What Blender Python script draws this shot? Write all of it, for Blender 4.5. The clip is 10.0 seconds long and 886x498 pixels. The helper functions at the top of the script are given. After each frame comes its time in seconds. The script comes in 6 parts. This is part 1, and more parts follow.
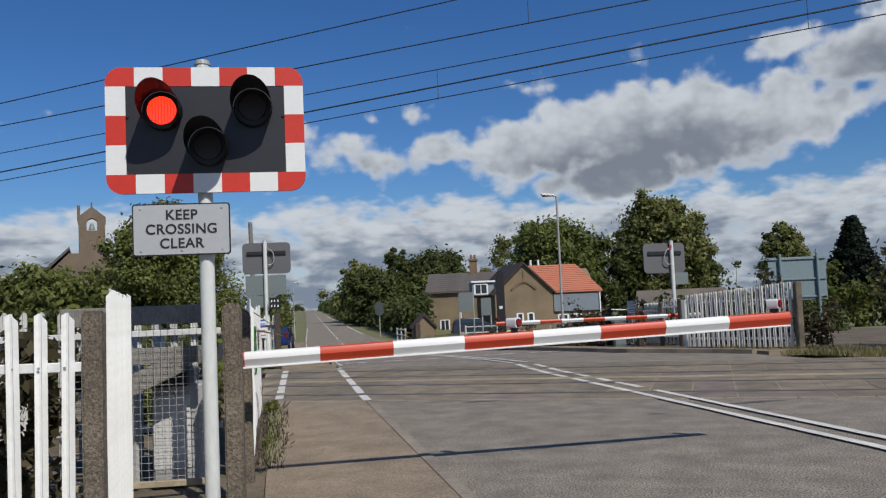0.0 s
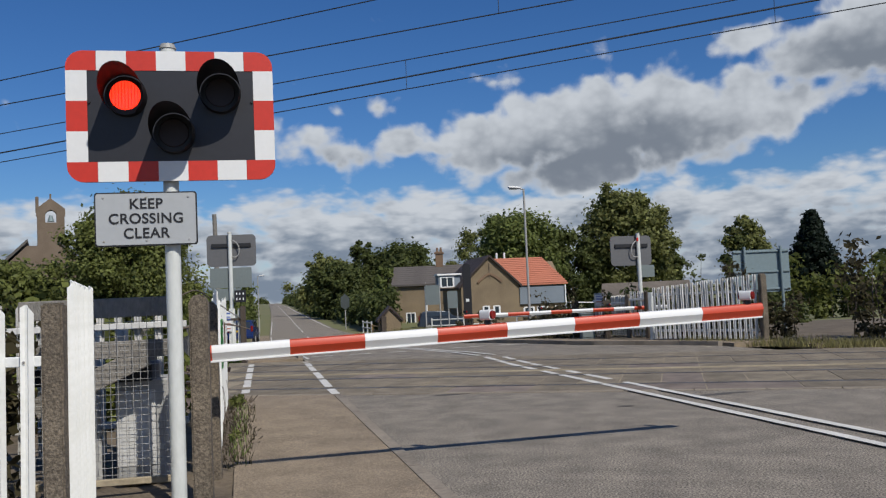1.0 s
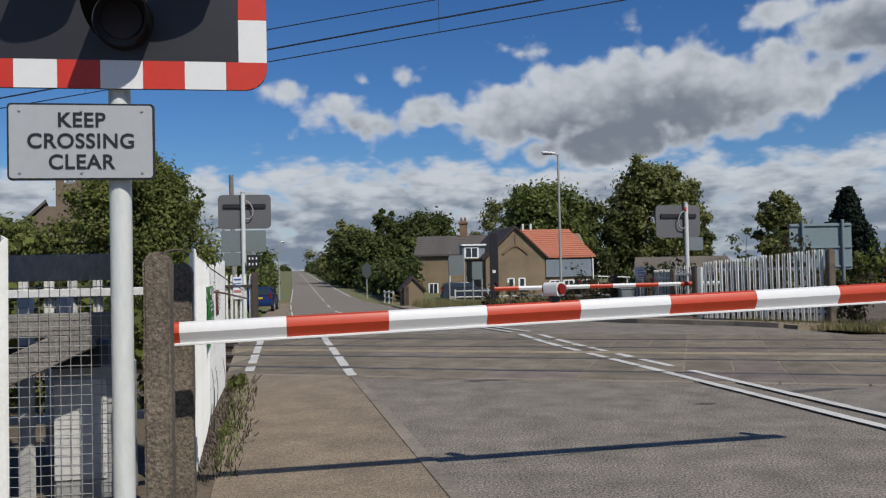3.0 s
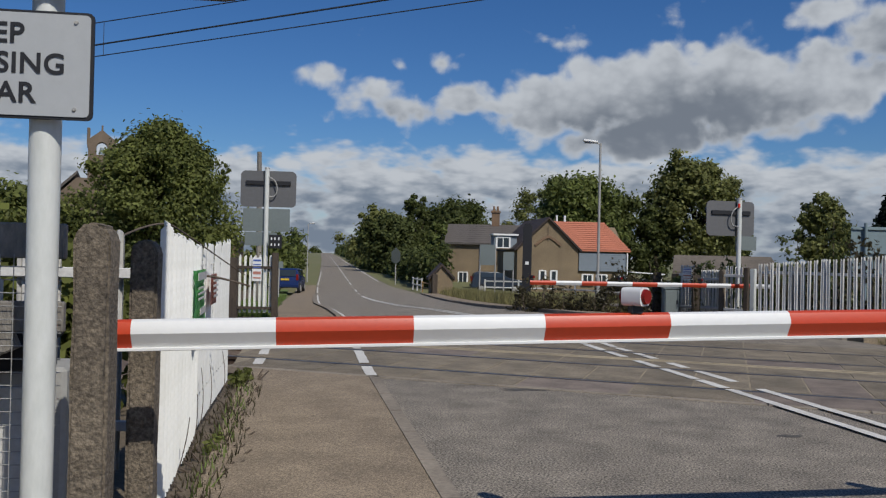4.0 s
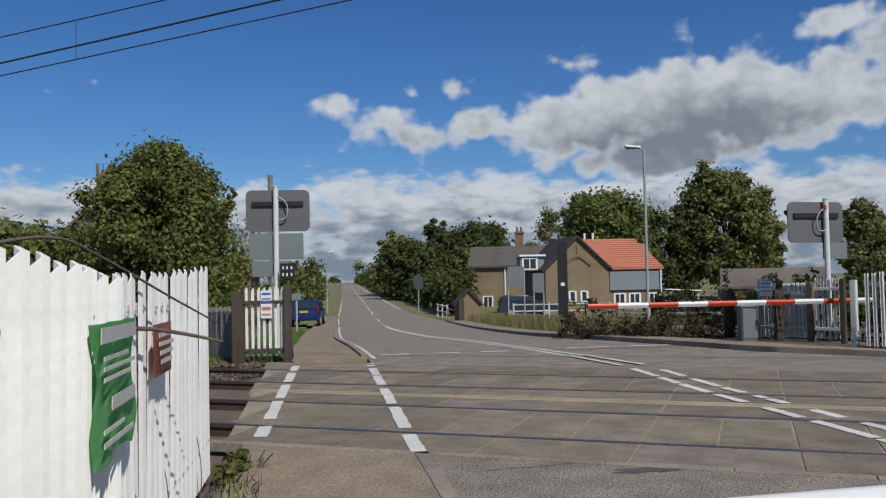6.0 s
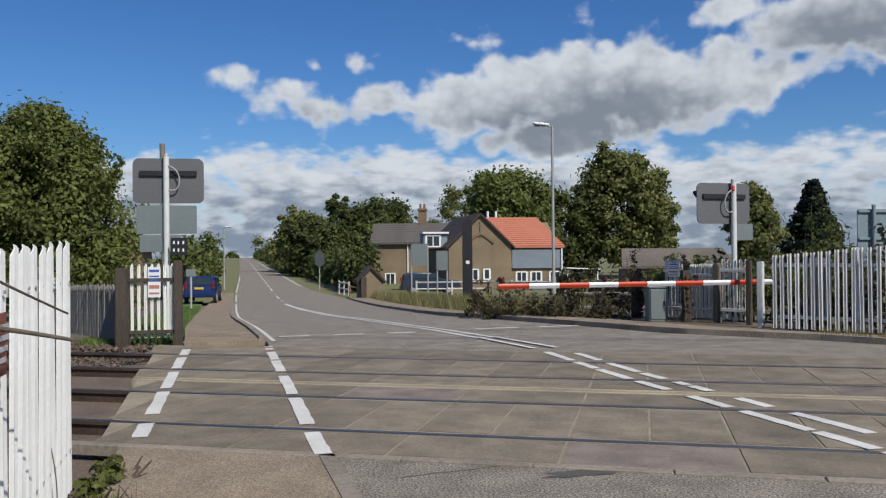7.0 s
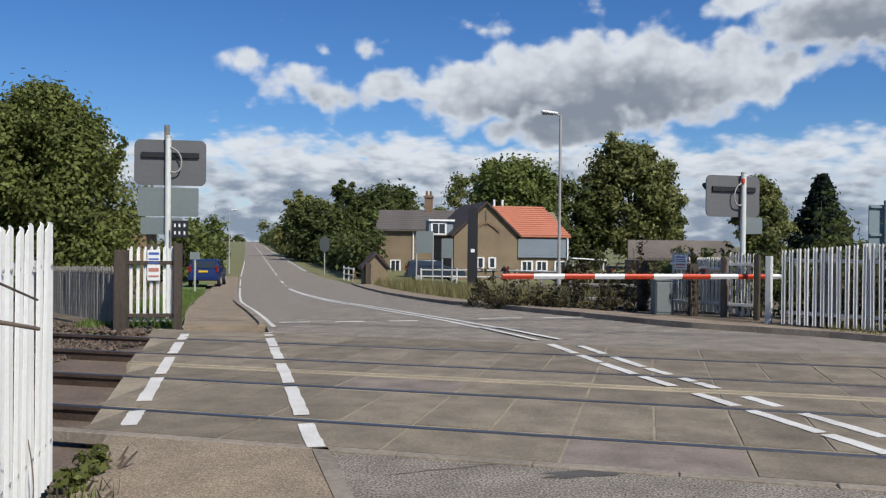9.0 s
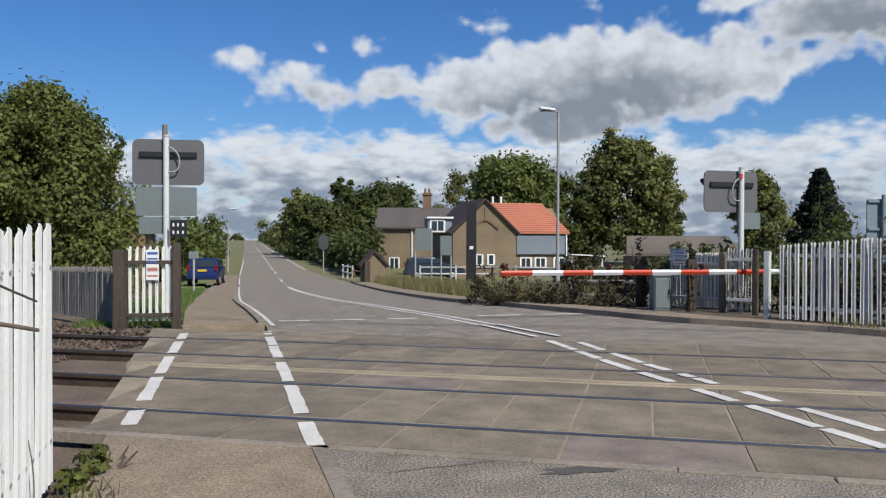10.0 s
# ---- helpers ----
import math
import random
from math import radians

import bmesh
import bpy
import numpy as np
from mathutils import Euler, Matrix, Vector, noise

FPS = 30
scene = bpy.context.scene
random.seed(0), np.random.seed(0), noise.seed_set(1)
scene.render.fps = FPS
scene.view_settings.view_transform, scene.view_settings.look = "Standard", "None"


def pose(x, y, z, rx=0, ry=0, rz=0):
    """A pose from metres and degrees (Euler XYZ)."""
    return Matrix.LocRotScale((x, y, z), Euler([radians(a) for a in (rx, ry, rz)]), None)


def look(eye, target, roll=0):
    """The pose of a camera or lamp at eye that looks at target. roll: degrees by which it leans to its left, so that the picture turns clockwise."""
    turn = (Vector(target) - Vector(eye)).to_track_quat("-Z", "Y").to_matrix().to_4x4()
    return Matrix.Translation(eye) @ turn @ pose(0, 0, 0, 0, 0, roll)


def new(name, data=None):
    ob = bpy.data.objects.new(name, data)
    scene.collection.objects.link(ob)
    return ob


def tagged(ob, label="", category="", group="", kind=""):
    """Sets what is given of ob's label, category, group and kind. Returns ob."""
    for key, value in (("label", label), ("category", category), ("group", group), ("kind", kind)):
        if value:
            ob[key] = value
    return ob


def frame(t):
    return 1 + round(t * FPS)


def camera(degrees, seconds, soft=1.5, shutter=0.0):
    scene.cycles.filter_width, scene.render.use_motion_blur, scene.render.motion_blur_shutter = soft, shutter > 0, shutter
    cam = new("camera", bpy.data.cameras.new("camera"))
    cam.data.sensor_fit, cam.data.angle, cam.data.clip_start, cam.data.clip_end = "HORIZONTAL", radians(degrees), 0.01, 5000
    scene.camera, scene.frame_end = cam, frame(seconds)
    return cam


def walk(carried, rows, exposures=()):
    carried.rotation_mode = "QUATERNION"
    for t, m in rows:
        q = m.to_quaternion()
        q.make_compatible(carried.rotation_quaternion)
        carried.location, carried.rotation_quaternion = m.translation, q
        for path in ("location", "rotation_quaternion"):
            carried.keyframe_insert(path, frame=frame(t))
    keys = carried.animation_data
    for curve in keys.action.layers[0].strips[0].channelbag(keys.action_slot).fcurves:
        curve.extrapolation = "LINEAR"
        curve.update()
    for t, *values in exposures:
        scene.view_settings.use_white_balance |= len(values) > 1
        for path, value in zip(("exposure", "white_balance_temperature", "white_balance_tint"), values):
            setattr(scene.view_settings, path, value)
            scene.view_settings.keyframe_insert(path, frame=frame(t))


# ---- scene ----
cam = camera(55.18, 10.0, soft=1.25)
PATH = [
    (0, pose(4.979, -12.005, 1.405, 93.763, 2.469, 17.506)),
    (0.5, pose(4.974, -12.003, 1.394, 93.751, 2.331, 16.315)),
    (1, pose(4.884, -11.903, 1.398, 93.192, 2.543, 15.173)),
    (1.5, pose(4.799, -11.626, 1.388, 92.705, 2.871, 15.812)),
    (2, pose(4.692, -11.210, 1.394, 93.214, 2.951, 16.849)),
    (2.5, pose(4.465, -10.716, 1.406, 93.030, 3.350, 16.963)),
    (2.7, pose(4.354, -10.495, 1.363, 92.437, 2.717, 16.785)),
    (3.8, pose(3.899, -9.238, 1.412, 89.293, -1.614, 17.480)),
    (4, pose(3.778, -8.952, 1.395, 90.461, -1.282, 18.634)),
    (4.5, pose(3.466, -8.388, 1.407, 89.952, -1.502, 20.189)),
    (5, pose(3.136, -7.856, 1.426, 89.773, 1.062, 20.647)),
    (5.2, pose(3.006, -7.557, 1.413, 90.312, 0.884, 21.345)),
    (6.3, pose(2.390, -6.174, 1.383, 92.292, 1.157, 18.499)),
    (6.5, pose(2.347, -6.061, 1.438, 91.842, 1.017, 16.969)),
    (7, pose(2.171, -5.711, 1.409, 90.492, 0.501, 13.296)),
    (7.5, pose(2.113, -5.520, 1.413, 89.965, 0.296, 13.571)),
    (8, pose(2.123, -5.454, 1.421, 89.740, -0.345, 13.700)),
    (8.5, pose(2.151, -5.448, 1.426, 89.713, -0.464, 13.798)),
    (9, pose(2.155, -5.490, 1.420, 89.650, -0.617, 13.694)),
    (9.5, pose(2.155, -5.490, 1.427, 89.500, -0.449, 13.639)),
    (10, pose(2.165, -5.501, 1.425, 89.461, -0.195, 13.619)),
]
walk(cam, PATH, exposures=[(0, -0.08), (2.5, -0.10), (4, -0.26), (5, -0.28), (6.5, 0.02), (7.0, 0.10), (7.5, 0.20), (10, 0.24)])

# ---- world and sun ----
SUN = Vector((0.84, -0.73, 1.17)).normalized()
world = bpy.data.worlds.new("world")
scene.world = world
world.use_nodes = True


def build_sky():
    nt = world.node_tree
    nt.nodes.clear()
    N, L = nt.nodes.new, nt.links.new
    out = N("ShaderNodeOutputWorld")
    bg = N("ShaderNodeBackground")
    bg.inputs["Strength"].default_value = 0.13
    sky = N("ShaderNodeTexSky")
    sky.sky_type, sky.sun_disc = "NISHITA", False
    sky.sun_elevation = math.asin(SUN.z)
    sky.sun_rotation = math.atan2(SUN.x, SUN.y)
    sky.air_density, sky.dust_density, sky.ozone_density = 1.0, 0.3, 2.5
    co = N("ShaderNodeTexCoord")
    sep = N("ShaderNodeSeparateXYZ")
    L(co.outputs["Generated"], sep.inputs[0])

    def m(op, a, b=None, c=None, clamp=False):
        n = N("ShaderNodeMath")
        n.operation, n.use_clamp = op, clamp
        for k, v in enumerate((a, b, c)):
            if v is None:
                continue
            if isinstance(v, (int, float)):
                n.inputs[k].default_value = v
            else:
                L(v, n.inputs[k])
        return n.outputs[0]

    x, y, z = sep.outputs
    az = m("ARCTAN2", x, y)
    el = m("ARCSINE", z)
    ang = N("ShaderNodeCombineXYZ")
    L(az, ang.inputs[0])
    L(el, ang.inputs[1])

    def mapped(scale, off):
        mp = N("ShaderNodeMapping")
        mp.inputs["Location"].default_value = (off[0], off[1], 0)
        mp.inputs["Scale"].default_value = (scale[0], scale[1], 0)
        L(ang.outputs[0], mp.inputs[0])
        return mp.outputs[0]

    def fbm(stretch, scale, detail, rough, off, dist=0.0):
        n = N("ShaderNodeTexNoise")
        n.noise_dimensions = "2D"
        for key, v in (("Scale", scale), ("Detail", detail), ("Roughness", rough), ("Distortion", dist)):
            n.inputs[key].default_value = v
        L(mapped((1, stretch), off), n.inputs["Vector"])
        return m("SUBTRACT", n.outputs["Fac"], 0.5)

    def puffs(stretch, scale, off):
        v = N("ShaderNodeTexVoronoi")
        v.voronoi_dimensions, v.feature = "2D", "SMOOTH_F1"
        for key, val in (("Scale", scale), ("Detail", 2.0), ("Smoothness", 0.4)):
            v.inputs[key].default_value = val
        L(mapped((1, stretch), off), v.inputs["Vector"])
        return m("SUBTRACT", 0.42, v.outputs["Distance"])

    def blobs(table):
        total = None
        for a, e, ra, re, w in table:
            sx, sy = 1 / radians(ra), 1 / radians(re)
            ln = N("ShaderNodeVectorMath")
            ln.operation = "LENGTH"
            L(mapped((sx, sy), (-radians(a) * sx, -radians(e) * sy)), ln.inputs[0])
            v = m("MULTIPLY_ADD", m("MINIMUM", ln.outputs["Value"], 1.7), -w, w)
            total = v if total is None else m("SMOOTH_MAX", total, v, 0.10)
        return total

    def fade(v, lo, hi):
        r = N("ShaderNodeMapRange")
        r.interpolation_type = "SMOOTHSTEP"
        r.inputs["From Min"].default_value, r.inputs["From Max"].default_value = lo, hi
        L(v, r.inputs["Value"])
        return r.outputs[0]

    heap = m("ADD", blobs(CLOUDS), m("ADD", m("MULTIPLY", fbm(1.25, 11.0, 9, 0.58, (2.3, 0.7), 0.2), 0.8), m("MULTIPLY", puffs(1.2, 20.0, (5.1, 1.3)), 0.42)))
    rise = m("MINIMUM", m("MAXIMUM", m("MULTIPLY_ADD", el, -1 / radians(2.2), 7.7 / 2.2), -1.5), 1.0)
    band = m("ADD", m("MULTIPLY", rise, 0.42), m("ADD", m("MULTIPLY", fbm(2.6, 8.0, 9, 0.56, (7.7, 3.1), 0.2), 0.85), m("MULTIPLY", puffs(2.2, 24.0, (1.1, 4.3)), 0.26)))
    # undersides: heaps are grey below, the low layer greys towards the horizon
    belly = m("ADD", blobs(BELLIES), m("SUBTRACT", m("MULTIPLY", fbm(1.5, 14.0, 9, 0.62, (4.4, 9.2), 0.3), 0.75), m("MULTIPLY", puffs(1.3, 26.0, (3.1, 6.3)), 0.5)))
    heap_shade = m("MULTIPLY", fade(belly, -0.45, 0.95), fade(heap, 0.08, 0.45))
    low_grey = m("ADD", m("MULTIPLY_ADD", el, -1 / radians(5.2), 1.38), m("ADD", m("MULTIPLY", fbm(3.2, 13.0, 8, 0.58, (3.9, 5.7), 0.2), 1.15), m("MULTIPLY", puffs(2.6, 26.0, (8.1, 2.2)), -0.5)))
    low_shade = m("MULTIPLY", fade(low_grey, 0.2, 1.15), fade(band, 0.1, 0.4))

    def coloured(light, dark, fac):
        c = N("ShaderNodeMix")
        c.data_type = "RGBA"
        for key, v in (("A", light), ("B", dark)):
            if isinstance(v, tuple):
                c.inputs[key].default_value = (*v, 1)
            else:
                L(v, c.inputs[key])
        L(fac, c.inputs["Factor"])
        return c.outputs[2]

    hsv = N("ShaderNodeHueSaturation")
    hsv.inputs["Saturation"].default_value = 1.22
    hsv.inputs["Value"].default_value = SKY_VALUE
    L(sky.outputs[0], hsv.inputs["Color"])
    tint = N("ShaderNodeMix")
    tint.data_type, tint.blend_type = "RGBA", "MULTIPLY"
    tint.inputs["Factor"].default_value = 1.0
    tint.inputs["B"].default_value = (0.70, 0.95, 1.30, 1)
    L(hsv.outputs[0], tint.inputs["A"])
    low = coloured(tint.outputs[2], coloured(CLOUD_LIGHT, LOW_DARK, low_shade), fade(band, 0.0, 0.3))
    full = coloured(low, coloured(CLOUD_LIGHT, CLOUD_DARK, heap_shade), fade(heap, 0.0, 0.30))
    L(full, bg.inputs["Color"])
    L(bg.outputs[0], out.inputs[0])


SKY_VALUE = 0.51
CLOUD_LIGHT, CLOUD_DARK, LOW_DARK = (4.6, 4.9, 5.3), (1.55, 1.8, 2.2), (1.6, 2.0, 2.6)
# azimuth from +y towards +x, elevation, half width, half height in degrees, weight
CLOUDS = [(-12.7, 9.9, 3.6, 3.2, 0.9), (-8.5, 10.6, 4.8, 3.7, 1.0), (-3.7, 10.7, 5.4, 4.1, 1.0), (1.1, 11.0, 5.6, 4.3, 1.0), (5.2, 11.0, 4.6, 3.4, 0.95), (8.3, 11.3, 3.6, 2.2, 0.8), (-5.2, 7.9, 9.0, 1.9, 0.85),
          (10.5, 13.8, 6.5, 3.2, 0.85), (14.5, 14.6, 8, 4.4, 0.9), (4.7, 15.4, 4.6, 1.8, 0.6), (-20.3, 9.8, 7.2, 1.8, 0.5), (-17.4, 10.4, 3.6, 2.1, 0.6), (-23.9, 10.8, 4.2, 1.6, 0.46), (-27.2, 11.6, 2.8, 1.1, 0.38),
          (-10.6, 14.1, 3.8, 1.0, 0.36), (-3.7, 15.2, 2.9, 1.2, 0.42), (-19.2, 12.9, 2.8, 1.0, 0.34), (-21.8, 12.5, 1.4, 0.9, 0.34), (-45, 12, 4, 1.2, 0.3),
          (40, 12, 16, 6, 0.6), (-75, 15, 16, 6, 0.55), (100, 24, 30, 9, 0.6), (175, 20, 30, 9, 0.6), (-130, 22, 22, 8, 0.6)]
BELLIES = [(-6.5, 8.3, 7, 2.6, 0.95), (-2.0, 8.9, 8.5, 2.9, 1.1), (12.5, 13.0, 6, 2.4, 0.95), (-20, 8.9, 8, 1.1, 0.35), (100, 20, 30, 6, 0.6), (175, 16, 30, 6, 0.6), (40, 9, 16, 4, 0.6)]
build_sky()
sun_data = bpy.data.lights.new("sun", "SUN")
sun_data.energy, sun_data.angle, sun_data.color = 4.2, radians(0.53), (1.0, 0.955, 0.88)
sun = new("sun", sun_data)
sun.matrix_world = look(SUN * 60, (0, 0, 0))

# ---- materials ----


def mat(name, col, rough=0.7, metal=0.0, vary=0.25, scale=3.0, bump=0.15, bscale=None, col2=None, spec=0.5, per_object=0.0, per_island=0.0, streak=1.0, patch=0.5, speck=0.0, sscale=150):
    """Two scales of noise over a base colour, with relief."""
    ma = bpy.data.materials.new(name)
    ma.use_nodes = True
    nt = ma.node_tree
    N, L = nt.nodes.new, nt.links.new
    b = nt.nodes["Principled BSDF"]
    b.inputs["Roughness"].default_value, b.inputs["Metallic"].default_value = rough, metal
    b.inputs["Specular IOR Level"].default_value = spec
    co = N("ShaderNodeTexCoord")
    mp = N("ShaderNodeMapping")
    mp.inputs["Scale"].default_value = (1, 1, streak)
    L(co.outputs["Object"], mp.inputs[0])
    n1, n2 = N("ShaderNodeTexNoise"), N("ShaderNodeTexNoise")
    n1.inputs["Scale"].default_value, n1.inputs["Detail"].default_value = scale * 0.22, 5
    n2.inputs["Scale"].default_value, n2.inputs["Detail"].default_value, n2.inputs["Roughness"].default_value = scale * 4, 8, 0.65
    L(mp.outputs[0], n1.inputs["Vector"]), L(mp.outputs[0], n2.inputs["Vector"])
    add = N("ShaderNodeMath")
    add.operation = "MULTIPLY_ADD"
    L(n1.outputs["Fac"], add.inputs[0])
    add.inputs[1].default_value = patch * 2
    L(n2.outputs["Fac"], add.inputs[2])
    rng = N("ShaderNodeMapRange")
    rng.inputs["From Min"].default_value, rng.inputs["From Max"].default_value = 0.3 + patch * 0.7, 0.7 + patch * 1.3
    L(add.outputs[0], rng.inputs["Value"])
    mix = N("ShaderNodeMix")
    mix.data_type = "RGBA"
    second = col2 or tuple(c * (1 - vary * 1.6) for c in col)
    mix.inputs["A"].default_value = (*[min(1, c * (1 + vary * 0.5)) for c in col], 1)
    mix.inputs["B"].default_value = (*second, 1)
    L(rng.outputs[0], mix.inputs["Factor"])
    last = mix.outputs[2]
    for amount, node, socket in ((per_object, "ShaderNodeObjectInfo", "Random"), (per_island, "ShaderNodeNewGeometry", "Random Per Island")):
        if amount:
            info = N(node)
            r = N("ShaderNodeMapRange")
            r.inputs["To Min"].default_value, r.inputs["To Max"].default_value = 1 - amount, 1 + amount
            L(info.outputs[socket], r.inputs["Value"])
            h = N("ShaderNodeHueSaturation")
            L(r.outputs[0], h.inputs["Value"])
            L(last, h.inputs["Color"])
            last = h.outputs[0]
    if speck:
        # pale and dark chippings
        n4 = N("ShaderNodeTexNoise")
        n4.inputs["Scale"].default_value, n4.inputs["Detail"].default_value = sscale, 3
        L(mp.outputs[0], n4.inputs["Vector"])
        r4 = N("ShaderNodeMapRange")
        r4.inputs["From Min"].default_value, r4.inputs["From Max"].default_value = 0.35, 0.68
        r4.inputs["To Min"].default_value, r4.inputs["To Max"].default_value = 1 - speck, 1 + speck * 1.4
        L(n4.outputs["Fac"], r4.inputs["Value"])
        h4 = N("ShaderNodeHueSaturation")
        L(r4.outputs[0], h4.inputs["Value"])
        L(last, h4.inputs["Color"])
        last = h4.outputs[0]
    L(last, b.inputs["Base Color"])
    if bump:
        bp = N("ShaderNodeBump")
        bp.inputs["Strength"].default_value = bump
        bp.inputs["Distance"].default_value = 0.02
        n3 = N("ShaderNodeTexNoise")
        n3.inputs["Scale"].default_value, n3.inputs["Detail"].default_value = bscale or scale * 9, 5
        L(mp.outputs[0], n3.inputs["Vector"])
        L(n3.outputs["Fac"], bp.inputs["Height"])
        L(bp.outputs[0], b.inputs["Normal"])
    return ma


def leaf_mat(name, col, col2, vary=0.45):
    ma = mat(name, col, 0.62, 0, 0.3, 0.35, 0, col2=col2, per_island=vary, spec=0.25)
    b = ma.node_tree.nodes["Principled BSDF"]
    b.inputs["Transmission Weight"].default_value = 0.0
    nt = ma.node_tree
    tr = nt.nodes.new("ShaderNodeBsdfTranslucent")
    src = b.inputs["Base Color"].links[0].from_socket
    nt.links.new(src, tr.inputs["Color"])
    mx = nt.nodes.new("ShaderNodeMixShader")
    mx.inputs[0].default_value = 0.5
    nt.links.new(b.outputs[0], mx.inputs[1])
    nt.links.new(tr.outputs[0], mx.inputs[2])
    nt.links.new(mx.outputs[0], nt.nodes["Material Output"].inputs["Surface"])
    return ma


def glow(name, col, strength):
    ma = bpy.data.materials.new(name)
    ma.use_nodes = True
    b = ma.node_tree.nodes["Principled BSDF"]
    b.inputs["Base Color"].default_value = (*col, 1)
    b.inputs["Emission Color"].default_value = (*col, 1)
    b.inputs["Emission Strength"].default_value = strength
    b.inputs["Roughness"].default_value = 0.2
    return ma


